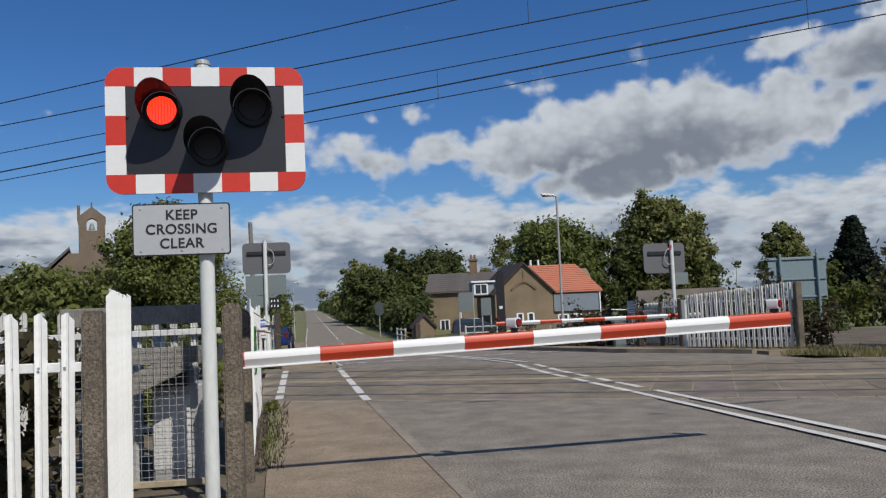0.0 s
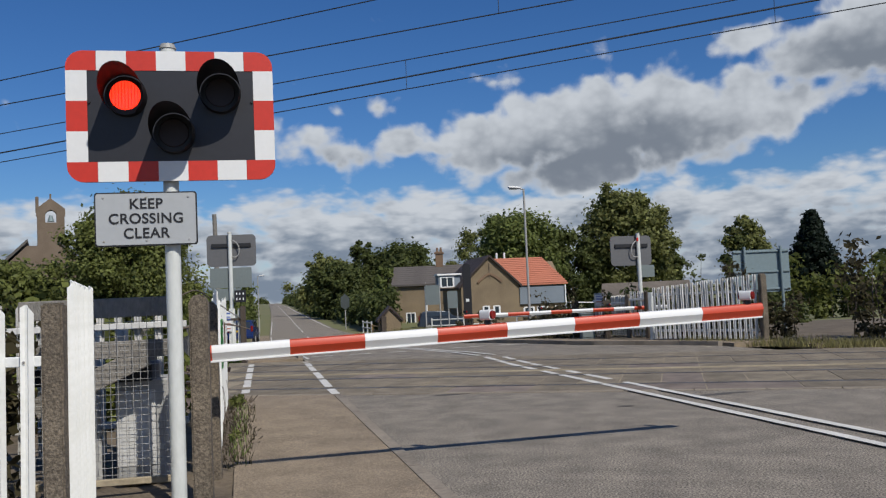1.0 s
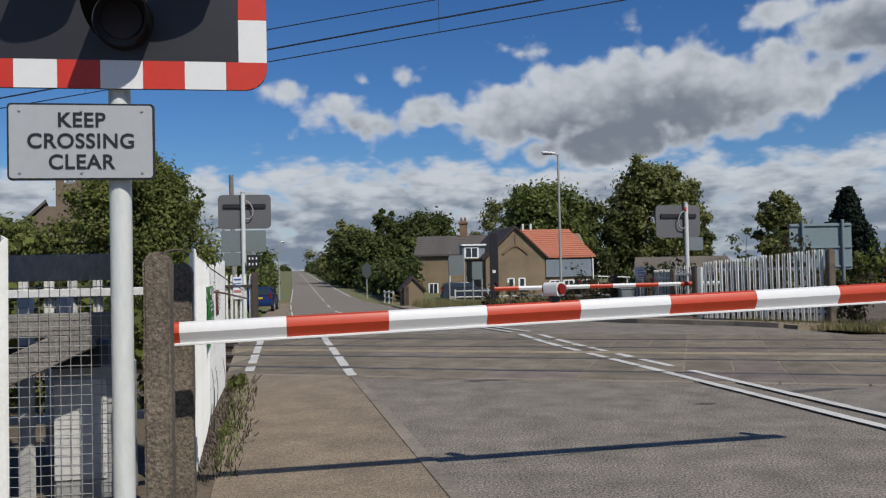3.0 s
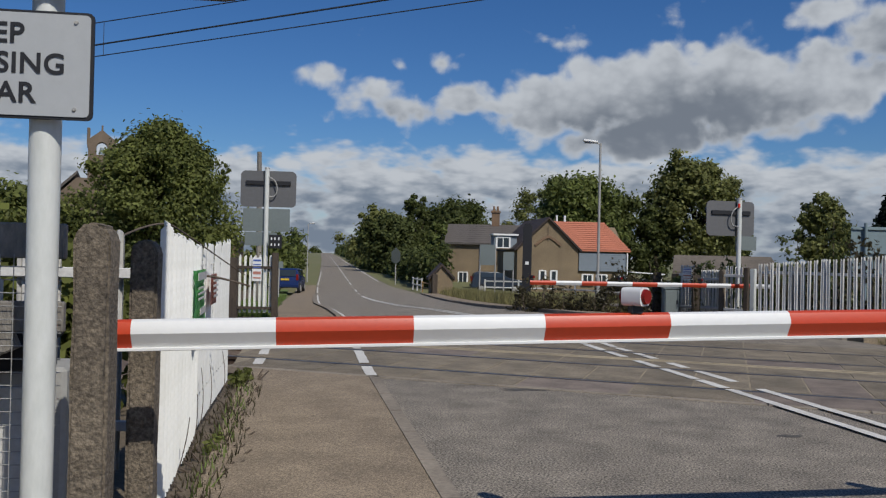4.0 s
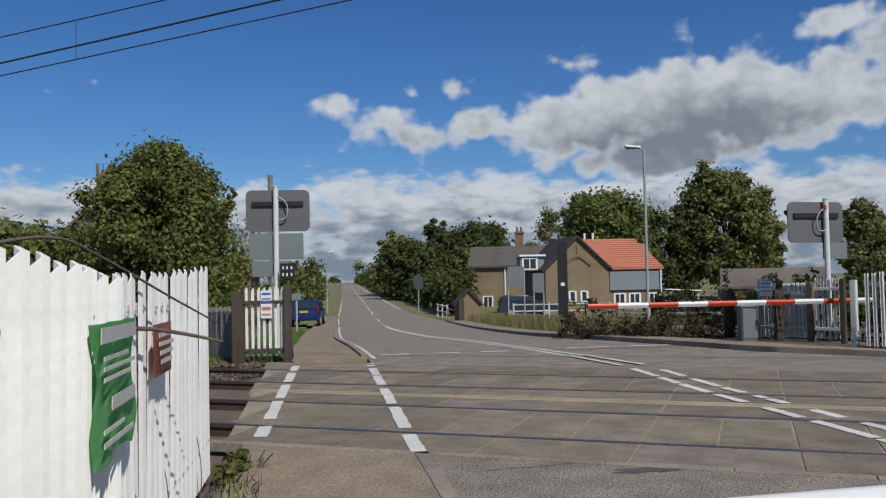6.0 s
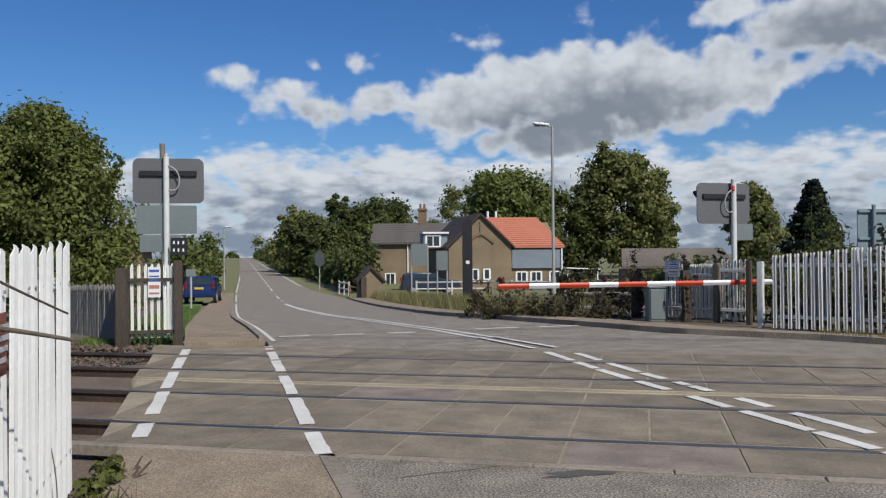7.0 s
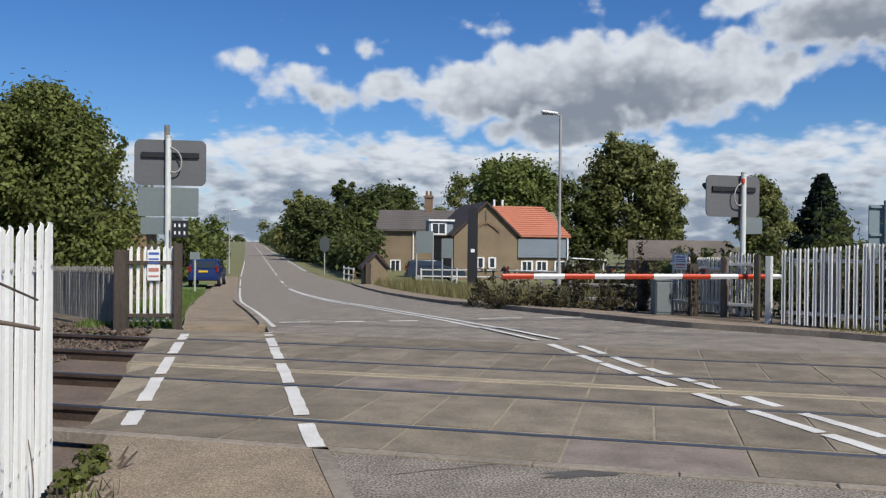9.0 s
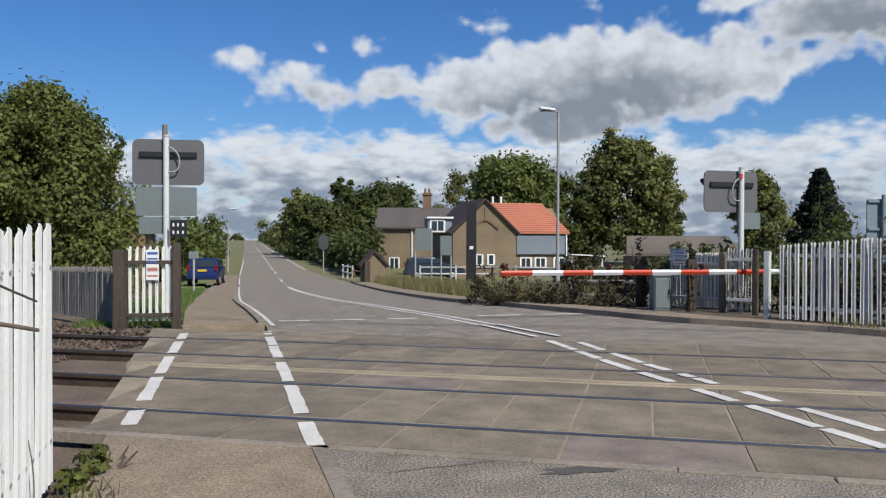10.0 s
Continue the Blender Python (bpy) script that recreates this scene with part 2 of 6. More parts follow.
M = dict(
    asphalt=mat("asphalt", (0.245, 0.212, 0.168), 0.92, 0, 0.34, 12.0, 0.4, 230, patch=0.5, speck=0.75, sscale=66),
    footway=mat("footway", (0.262, 0.205, 0.14), 0.93, 0, 0.34, 10.0, 0.35, 200, col2=(0.155, 0.12, 0.082), patch=0.6, speck=0.45, sscale=100),
    kerb=mat("kerb", (0.29, 0.245, 0.19), 0.9, 0, 0.35, 6, 0.3),
    concrete=mat("concrete", (0.165, 0.135, 0.098), 0.93, 0, 0.45, 9, 0.6, 70, col2=(0.062, 0.05, 0.038), speck=0.35, sscale=60),
    panel=mat("panel", (0.228, 0.188, 0.132), 0.9, 0, 0.34, 12, 0.5, 110, per_object=0.14, patch=0.6, speck=0.22, sscale=120),
    panel_red=mat("panel_red", (0.225, 0.18, 0.145), 0.9, 0, 0.34, 12, 0.3, 70, per_object=0.12, patch=0.7),
    joint=mat("joint", (0.12, 0.10, 0.078), 0.95),
    grout=mat("grout", (0.33, 0.275, 0.19), 0.95, 0, 0.35, 9, 0.4, 60),
    beam=mat("beam", (0.43, 0.36, 0.245), 0.9, 0, 0.3, 5, 0.3),
    rail=mat("rail", (0.10, 0.065, 0.045), 0.75, 0.3, 0.4, 8, 0.3),
    rail_top=mat("rail_top", (0.22, 0.21, 0.20), 0.38, 0.9, 0.2, 12, 0.05),
    ballast=mat("ballast", (0.135, 0.098, 0.072), 0.95, 0, 0.45, 6, 0.8, 25, per_island=0.4),
    lawn=mat("lawn", (0.13, 0.20, 0.05), 0.95, 0, 0.3, 3, 0.6, 40, col2=(0.10, 0.135, 0.04)),
    soil=mat("soil", (0.16, 0.125, 0.085), 0.95, 0, 0.4, 5, 0.6, 20),
    field=mat("field", (0.11, 0.125, 0.045), 0.95, 0, 0.35, 0.3, 0.5, 8, col2=(0.17, 0.15, 0.07)),
    paint=mat("road_paint", (0.70, 0.68, 0.62), 0.75, 0, 0.2, 12, 0.2, 60, col2=(0.42, 0.40, 0.36), patch=0.3),
    white=mat("white_paint", (0.84, 0.84, 0.81), 0.55, 0, 0.06, 6, 0.05, col2=(0.68, 0.68, 0.62), per_object=0.03),
    white_old=mat("white_weathered", (0.62, 0.61, 0.58), 0.7, 0, 0.2, 6, 0.1, col2=(0.42, 0.41, 0.38), per_object=0.12),
    galv=mat("galvanised", (0.38, 0.375, 0.355), 0.6, 0.12, 0.15, 5, 0.05, per_object=0.08),
    grey=mat("grey_metal", (0.13, 0.13, 0.132), 0.55, 0.1, 0.12, 4, 0.03),
    grey_green=mat("grey_green", (0.17, 0.20, 0.195), 0.6, 0.1, 0.12, 4, 0.03),
    blue_grey=mat("blue_grey", (0.19, 0.25, 0.265), 0.6, 0.1, 0.12, 3, 0.03),
    black=mat("black", (0.012, 0.012, 0.014), 0.55, 0, 0.1, 5, 0.03),
    board=mat("board_black", (0.022, 0.022, 0.026), 0.45, 0, 0.15, 5, 0.02),
    red=mat("red_film", (0.58, 0.035, 0.018), 0.45, 0, 0.1, 7, 0.02),
    red_boom=mat("red_boom", (0.53, 0.054, 0.016), 0.42, 0, 0.08, 7, 0.02),
    white_film=mat("white_film", (0.74, 0.74, 0.72), 0.45, 0, 0.04, 6, 0.02),
    sign_grey=mat("sign_face", (0.40, 0.415, 0.42), 0.45, 0, 0.06, 5, 0.02),
    pole=mat("pole_paint", (0.66, 0.67, 0.64), 0.5, 0.0, 0.12, 5, 0.05, col2=(0.48, 0.50, 0.46), streak=0.3),
    lens_off=mat("lens_off", (0.020, 0.008, 0.007), 0.5, 0, 0.1, 9, 0.02),
    lens_red=mat("lens_red_dark", (0.20, 0.012, 0.01), 0.2, 0, 0.1, 9, 0.02),
    lit=glow("lens_lit", (1.0, 0.03, 0.01), 2.3),
    timber=mat("timber", (0.085, 0.065, 0.048), 0.9, 0, 0.4, 8, 0.5, streak=0.25),
    timber_grey=mat("timber_grey", (0.26, 0.24, 0.21), 0.9, 0, 0.35, 8, 0.5, streak=0.4),
    timber_new=mat("timber_new", (0.45, 0.29, 0.12), 0.8, 0, 0.3, 8, 0.3),
    brick=mat("brick", (0.235, 0.178, 0.108), 0.9, 0, 0.3, 3, 0.3, 30, per_object=0.12, col2=(0.145, 0.108, 0.068), speck=0.14, sscale=14),
    brick_dark=mat("brick_dark", (0.22, 0.14, 0.085), 0.9, 0, 0.3, 3, 0.3, 30),
    stone=mat("stone", (0.165, 0.125, 0.09), 0.9, 0, 0.4, 3, 0.4, 12, col2=(0.11, 0.08, 0.055)),
    tile_red=mat("tile_red", (0.48, 0.17, 0.10), 0.85, 0, 0.2, 2, 0.3, 20),
    slate=mat("slate", (0.115, 0.10, 0.088), 0.75, 0, 0.25, 3, 0.3, 20),
    roof_old=mat("roof_old", (0.15, 0.125, 0.10), 0.9, 0, 0.35, 2, 0.3, 14),
    sign_dark=mat("sign_dark", (0.05, 0.062, 0.06), 0.7, 0, 0.15, 4, 0.03),
    tile_dark=mat("tile_dark", (0.055, 0.038, 0.032), 0.8, 0, 0.3, 3, 0.3, 20),
    cladding=mat("cladding", (0.20, 0.235, 0.27), 0.6, 0, 0.1, 3, 0.05),
    glass=mat("window_glass", (0.03, 0.04, 0.05), 0.08, 0, 0.1, 1, 0),
    frame_white=mat("frame_white", (0.78, 0.78, 0.76), 0.5, 0, 0.05, 5, 0),
    car_blue=mat("car_blue", (0.015, 0.032, 0.12), 0.25, 0.2, 0.1, 2, 0),
    car_dark=mat("car_dark", (0.03, 0.04, 0.055), 0.3, 0.2, 0.1, 2, 0),
    tyre=mat("tyre", (0.02, 0.02, 0.02), 0.9),
    green=mat("banner_green", (0.24, 0.66, 0.25), 0.5, 0, 0.08, 4, 0.05),
    plate_red=mat("plate_red", (0.48, 0.20, 0.15), 0.55, 0, 0.15, 6, 0.03),
    blue=mat("blue_print", (0.06, 0.12, 0.40), 0.5),
    yellow=mat("yellow", (0.75, 0.5, 0.03), 0.5),
    wire=mat("wire", (0.04, 0.045, 0.05), 0.6, 0.4),
    bark=mat("bark", (0.085, 0.065, 0.045), 0.95, 0, 0.4, 6, 0.6, streak=0.4),
    twig=mat("twig", (0.13, 0.10, 0.075), 0.95, 0, 0.4, 6, 0.2),
    hawthorn=leaf_mat("leaf_hawthorn", (0.205, 0.225, 0.062), (0.08, 0.10, 0.032)),
    willow=leaf_mat("leaf_willow", (0.195, 0.225, 0.066), (0.088, 0.112, 0.032)),
    ash=leaf_mat("leaf_ash", (0.225, 0.235, 0.08), (0.12, 0.13, 0.045)),
    oak=leaf_mat("leaf_oak", (0.125, 0.145, 0.045), (0.06, 0.076, 0.026)),
    conifer=leaf_mat("leaf_conifer", (0.018, 0.030, 0.018), (0.010, 0.018, 0.012)),
    bramble=leaf_mat("leaf_bramble", (0.159, 0.173, 0.044), (0.084, 0.101, 0.027)),
    dryscrub=leaf_mat("leaf_dry", (0.098, 0.082, 0.042), (0.045, 0.04, 0.02)),
    grass=leaf_mat("grass_blade", (0.16, 0.25, 0.055), (0.17, 0.20, 0.07)),
    grass_dry=leaf_mat("grass_dry", (0.30, 0.26, 0.12), (0.17, 0.17, 0.06)),
)

# ---- helpers of the build ----
ROAD_D = Vector((-0.4782, 0.8782))
ROAD_N = Vector((0.8782, 0.4782))
PROFILE = [(-80, 0), (9, 0), (14, -0.12), (20, -0.42), (32, -0.88), (45, -1.2), (60, -1.27), (75, -1.1), (110, -0.6), (195, 0.4), (420, 1.5), (5000, 1.5)]


def level(s):
    """Height of the ground along the road."""
    xs, zs = [p[0] for p in PROFILE], [p[1] for p in PROFILE]
    return float(np.mean([np.interp(s + d, xs, zs) for d in (-3, -1.5, 0, 1.5, 3)])) if s > 6 else 0.0


def at(s, r, dz=0.0):
    """A place s metres along the road from the near rails' edge, r metres right of its left kerb."""
    v = ROAD_D * s + ROAD_N * r
    return Vector((v.x, v.y, level(s) + dz))


def ground_z(x, y):
    return level(ROAD_D.x * x + ROAD_D.y * y)


ROAD_TURN = math.degrees(math.atan2(ROAD_N.y, ROAD_N.x))


def smooth(me, deg=35):
    me.polygons.foreach_set("use_smooth", [True] * len(me.polygons))
    me.set_sharp_from_angle(angle=radians(deg))


def mesh(name, bm, material, shade=False):
    me = bpy.data.meshes.new(name)
    bm.normal_update()
    bm.to_mesh(me)
    bm.free()
    for ma in material if isinstance(material, (list, tuple)) else (material,):
        me.materials.append(ma)
    if shade:
        smooth(me)
    return me


def part(name, bm, material, parent, label="", shade=False, m=None):
    ob = new(name, mesh(name, bm, material, shade))
    ob.parent = parent
    if m is not None:
        ob.matrix_local = m
    return tagged(ob, label)


def thing(name, m, label, category, group="", kind=""):
    ob = new(name)
    ob.empty_display_size = 0.2
    ob.matrix_world = m
    return tagged(ob, label, category, group, kind)


def solid(name, bm, material, label="", category="", kind="", m=None, shade=False, group=""):
    ob = new(name, mesh(name, bm, material, shade))
    if m is not None:
        ob.matrix_world = m
    return tagged(ob, label, category, group, kind)


def box(bm, c, size, bevel=0.0, rot=None, idx=0):
    r = bmesh.ops.create_cube(bm, size=1.0)
    vs = r["verts"]
    bmesh.ops.scale(bm, verts=vs, vec=size)
    if bevel:
        es = list({e for v in vs for e in v.link_edges})
        rb = bmesh.ops.bevel(bm, geom=es, offset=bevel, segments=1, affect="EDGES", clamp_overlap=True)
        vs = list({v for f in rb["faces"] for v in f.verts} | {v for v in vs if v.is_valid})
    if rot is not None:
        bmesh.ops.rotate(bm, verts=vs, matrix=rot)
    bmesh.ops.translate(bm, verts=vs, vec=c)
    if idx:
        for f in {f for v in vs for f in v.link_faces}:
            f.material_index = idx
    return bm


def cyl(bm, a, b, r0, r1=None, n=12, idx=0, caps=True):
    a, b = Vector(a), Vector(b)
    d = b - a
    q = d.to_track_quat("Z", "Y").to_matrix().to_4x4()
    r = bmesh.ops.create_cone(bm, cap_ends=caps, segments=n, radius1=r0, radius2=r0 if r1 is None else r1, depth=d.length, matrix=Matrix.Translation((a + b) / 2) @ q)
    if idx:
        for f in {f for v in r["verts"] for f in v.link_faces}:
            f.material_index = idx
    return bm


def B():
    return bmesh.new()


def prism(bm, outline, z0, z1, idx=0):
    """An upright prism over an outline of (x, y)."""
    lo = [bm.verts.new((p[0], p[1], z0)) for p in outline]
    hi = [bm.verts.new((p[0], p[1], z1)) for p in outline]
    n = len(lo)
    fs = [bm.faces.new(hi), bm.faces.new(lo[::-1])] + [bm.faces.new((lo[i], lo[(i + 1) % n], hi[(i + 1) % n], hi[i])) for i in range(n)]
    for f in fs:
        f.material_index = idx
    return bm


def slab(bm, outline, y0, y1, idx=0):
    """A prism over an outline of (x, z), from y0 to y1."""
    lo = [bm.verts.new((p[0], y0, p[1])) for p in outline]
    hi = [bm.verts.new((p[0], y1, p[1])) for p in outline]
    n = len(lo)
    fs = [bm.faces.new(lo), bm.faces.new(hi[::-1])] + [bm.faces.new((lo[(i + 1) % n], lo[i], hi[i], hi[(i + 1) % n])) for i in range(n)]
    for f in fs:
        f.material_index = idx
    bmesh.ops.recalc_face_normals(bm, faces=fs)
    return bm


def ribbon(rows, material, name, label, category, thick=0.12, kind="structure"):
    """A sheet through rows of points across, with a skirt below its edges."""
    bm = B()
    vs = [[bm.verts.new(p) for p in row] for row in rows]
    for a, b in zip(vs, vs[1:]):
        for i in range(len(a) - 1):
            bm.faces.new((a[i], a[i + 1], b[i + 1], b[i]))
    bmesh.ops.recalc_face_normals(bm, faces=bm.faces)
    if sum(f.normal.z for f in bm.faces) < 0:
        bmesh.ops.reverse_faces(bm, faces=bm.faces)
    edge = [e for e in bm.edges if e.is_boundary]
    ext = bmesh.ops.extrude_edge_only(bm, edges=edge)
    bmesh.ops.translate(bm, verts=[v for v in ext["geom"] if isinstance(v, bmesh.types.BMVert)], vec=(0, 0, -thick))
    return solid(name, bm, material, label, category, kind)


def rounded(w, h, r, n=5):
    pts = []
    for cx, cz, a0 in ((w / 2 - r, h / 2 - r, 0), (-w / 2 + r, h / 2 - r, 90), (-w / 2 + r, -h / 2 + r, 180), (w / 2 - r, -h / 2 + r, 270)):
        for k in range(n + 1):
            a = radians(a0 + 90 * k / n)
            pts.append((cx + r * math.cos(a), cz + r * math.sin(a)))
    return pts


def lettering(name, text, size, material, parent, m, label=""):
    cu = bpy.data.curves.new(name, "FONT")
    cu.body, cu.size, cu.align_x, cu.align_y, cu.extrude = text, size, "CENTER", "CENTER", 0.0015
    cu.offset = size * 0.017
    cu.space_character = 1.06
    cu.materials.append(material)
    ob = new(name, cu)
    ob.parent = parent
    ob.matrix_local = m
    return tagged(ob, label)


def leaf_cloud(name, centres, material, parent, leaf=0.12, seed=1, up=0.35, long=1.6, m=None, kind=""):
    """A crown of many small leaves: centres are (point, number, radius)."""
    rs = np.random.RandomState(seed)
    pts, outs = [], []
    for c, n, r in centres:
        d = rs.normal(size=(n, 3))
        d /= np.linalg.norm(d, axis=1)[:, None]
        rad = r * np.minimum(np.abs(rs.normal(0.62, 0.34, (n, 1))), 1.75)
        pts.append(np.array(c) + d * rad * np.array([1, 1, 0.8]))
        outs.append(d)
    p, out = np.concatenate(pts), np.concatenate(outs)
    n = len(p)
    nor = rs.normal(size=(n, 3)) * 0.55 + out + np.array([0, 0, up])
    nor /= np.linalg.norm(nor, axis=1)[:, None]
    t = np.cross(nor, rs.normal(size=(n, 3)))
    t /= np.linalg.norm(t, axis=1)[:, None] + 1e-9
    b = np.cross(nor, t)
    s = leaf * rs.uniform(0.6, 1.3, (n, 1))
    co = np.stack([p - t * s * long / 2, p + b * s * 0.5, p + t * s * long / 2, p - b * s * 0.5], 1).reshape(-1, 3)
    me = bpy.data.meshes.new(name)
    me.vertices.add(4 * n)
    me.vertices.foreach_set("co", co.ravel())
    me.loops.add(4 * n)
    me.loops.foreach_set("vertex_index", np.arange(4 * n, dtype=np.int32))
    me.polygons.add(n)
    me.polygons.foreach_set("loop_start", np.arange(0, 4 * n, 4, dtype=np.int32))
    me.update(calc_edges=True)
    me.materials.append(material)
    ob = new(name, me)
    ob.parent = parent
    if m is not None:
        ob.matrix_world = m
    if kind:
        ob["kind"] = kind
    return ob


def tree(name, place, height, width, material, label, seed, leaf=0.3, count=9000, trunk=0.3, bare=0.22, lumps=26, squash=1.0, clump=1.0, shape=None, category="tree", shoots=0):
    """Tapered trunk, limbs that reach into the crown, and a crown of leaf clumps with gaps."""
    rs = random.Random(seed)
    ob = thing(name, Matrix.Translation(place), label, category)
    bm = B()
    top = Vector((rs.uniform(-0.2, 0.2), rs.uniform(-0.2, 0.2), height * 0.62))
    cyl(bm, (0, 0, -0.3), top * 0.45, trunk, trunk * 0.72, 9)
    cyl(bm, top * 0.45, top, trunk * 0.72, trunk * 0.3, 8)
    part("trunk", bm, M["bark"], ob, shade=True)
    clumps = []
    h0 = height * bare
    limbs = B()
    for k in range(lumps):
        u = (k + 0.5) / lumps
        z = h0 + (height - h0) * (u ** 0.85)
        if shape:
            ring = shape(u)
        else:
            ring = math.sqrt(max(0.0, 1 - ((u - 0.42) / 0.62) ** 2))
        a = k * 2.399 + rs.uniform(-0.4, 0.4)
        rad = width / 2 * ring * rs.uniform(0.45, 0.92)
        c = Vector((math.cos(a) * rad, math.sin(a) * rad * squash, z * rs.uniform(0.96, 1.02)))
        size = clump * width * rs.uniform(0.09, 0.2) * (0.6 + 0.5 * ring)
        clumps.append((c, int(count / lumps * rs.uniform(0.7, 1.3)), size))
        if k % 3 == 0:
            clumps.append((c * 1.0 + Vector((rs.uniform(-1, 1), rs.uniform(-1, 1), rs.uniform(-0.3, 1))) * size, int(count / lumps * 0.3), size * 0.55))
        if k % 2 == 0:
            base = top * min(0.95, max(0.3, (z / height) * 0.8))
            cyl(limbs, base, c, trunk * 0.28, trunk * 0.06, 6)
    for k in range(shoots):
        a, rad = k * 2.399, width * 0.42 * math.sqrt((k + 0.5) / shoots)
        z = height * (0.86 - 0.30 * (rad / (width * 0.5)) ** 2)
        for j in range(4):
            clumps.append((Vector((math.cos(a) * rad * (1 + 0.05 * j), math.sin(a) * rad * (1 + 0.05 * j), z + 0.2 * j)), 60 - 12 * j, 0.20 - 0.035 * j))
    part("limb", limbs, M["bark"], ob)
    leaf_cloud("crown", clumps, material, ob, leaf, seed)
    return ob


def hedge(name, a, b, height, depth, material, label, seed, leaf=0.12, per_m=900, lump=0.45, category="hedge", ragged=0.25, z0=None, kind="stuff", floor=0.1):
    """A run of leafy clumps over woody stems, from a to b."""
    rs = random.Random(seed)
    a, b = Vector(a), Vector(b)
    run = (b - a)
    n = max(3, int(run.length / (lump * 0.8)))
    ob = thing(name, Matrix.Translation(a), label, category)
    side = Vector((-run.y, run.x, 0)).normalized()
    clumps, stems = [], B()
    for k in range(n):
        p = run * ((k + rs.uniform(0.1, 0.9)) / n)
        h = height * rs.uniform(1 - ragged, 1 + ragged * 0.6)
        if rs.random() < 0.16:
            h *= 1 + 1.1 * ragged
        rows = max(2, int(h / (lump * 0.9)))
        for j in range(rows):
            c = p + side * rs.uniform(-depth / 2, depth / 2) + Vector((0, 0, floor + (h - floor) * (j + 0.6) / rows))
            clumps.append((c, int(per_m * run.length / n / rows), lump * rs.uniform(0.6, 1.1)))
        foot = p + side * rs.uniform(-depth / 3, depth / 3)
        cyl(stems, foot - Vector((0, 0, 0.1)), foot + Vector((rs.uniform(-0.2, 0.2), rs.uniform(-0.2, 0.2), h * 0.9)), 0.02, 0.006, 5)
    stem = part("stem", stems, M["twig"], ob)
    stem["kind"] = "stuff"
    leaf_cloud("foliage", clumps, material, ob, leaf, seed)
    return ob


def grass(name, patches, material, label, seed, height=0.25, width=0.012, kind="stuff"):
    """Blades over patches: (function of two random numbers giving a place, number)."""
    rs = np.random.RandomState(seed)
    co = []
    for fn, n in patches:
        for _ in range(n):
            p = np.array(fn(rs.rand(), rs.rand()))
            h = height * rs.uniform(0.4, 1.25)
            lean = rs.normal(size=2) * h * 0.3
            a = rs.rand() * 6.283
            w = np.array([math.cos(a), math.sin(a), 0]) * width * rs.uniform(0.6, 1.4)
            co += [p - w, p + w, p + np.array([lean[0], lean[1], h])]
    n = len(co) // 3
    me = bpy.data.meshes.new(name)
    me.from_pydata([tuple(c) for c in co], [], [(3 * i, 3 * i + 1, 3 * i + 2) for i in range(n)])
    me.materials.append(material)
    return tagged(new(name, me), label, "grass", kind=kind)


# ---- ground, road and railway ----
LEFT_EDGE = [(-60, 0), (2, 0), (9, 0.08), (11, 0.02), (16, -0.1), (21.5, -0.13), (31, 0.06), (59, 0.8), (87, 1.9), (155, 4.2), (420, 12.0)]
RIGHT_EDGE = [(-60, 8.6), (1.5, 9.4), (4.9, 9.08), (6.1, 8.18), (7.7, 7.02), (11.5, 6.0), (16.5, 5.5), (28, 6.3), (47, 7.4), (62, 7.0), (79, 7.3), (146, 8.6), (420, 16.5)]
CENTRE = [(-60, 3.9), (-1, 3.88), (3, 3.85), (5.8, 4.02), (9.4, 3.56), (12.4, 3.07), (20, 2.85), (39, 2.95), (63, 3.85), (155, 6.5), (420, 14.3)]


def along(table, s):
    return float(np.interp(s, [p[0] for p in table], [p[1] for p in table]))


def build_ground():
    bm = B()
    ss = [-3000, -600, -150, -60, -20, -8, 0, 6, 9, 12, 15, 18, 22, 27, 32, 38, 45, 55, 65, 80, 110, 150, 195, 280, 420, 900, 3000]
    rr = [-3000, -600, -150, -60, -25, -10, -5, -2, 2, 5, 8, 10, 14, 20, 30, 60, 150, 600, 3000]
    vs = [[bm.verts.new(at(s, r, -0.16 if s < 12 else -0.10)) for r in rr] for s in ss]
    for a, b in zip(vs, vs[1:]):
        for i in range(len(rr) - 1):
            bm.faces.new((a[i], a[i + 1], b[i + 1], b[i]))
    return solid("ground", bm, M["field"], "dry green and brown grassland reaching the horizon", "ground", "structure")


build_ground()
S_ROAD = [-60, -40, -20, -10, -5, 0, 2, 4, 4.9, 5.5, 6.1, 7, 7.7, 9, 10, 11.5, 13, 15, 16.5, 18, 20, 22, 25, 28, 32, 36, 40, 47, 54, 62, 70, 79, 90, 110, 130, 155, 195, 250, 330, 420]
ribbon([[at(s, along(LEFT_EDGE, s) + (along(RIGHT_EDGE, s) - along(LEFT_EDGE, s)) * k / 6) for k in range(7)] for s in S_ROAD], M["asphalt"], "road", "worn grey asphalt road over a level crossing", "road")
ribbon([[at(s, r, 0.006) for r in (-1.5, -1.0, -0.55, -0.08)] for s in (-30, -20, -12, -8, -5, -2.5, 0.05, 1.1)], M["footway"], "pavement", "worn brown asphalt footway beside the road", "pavement")
ribbon([[at(s, along(LEFT_EDGE, s) + r, 0.03) for r in (-1.35, -0.9, -0.45, -0.02)] for s in (8.8, 10, 12, 15, 18, 21, 24, 28, 32, 38, 44, 50, 60)], M["footway"], "pavement", "grey brown asphalt footway leading away up the road", "pavement")
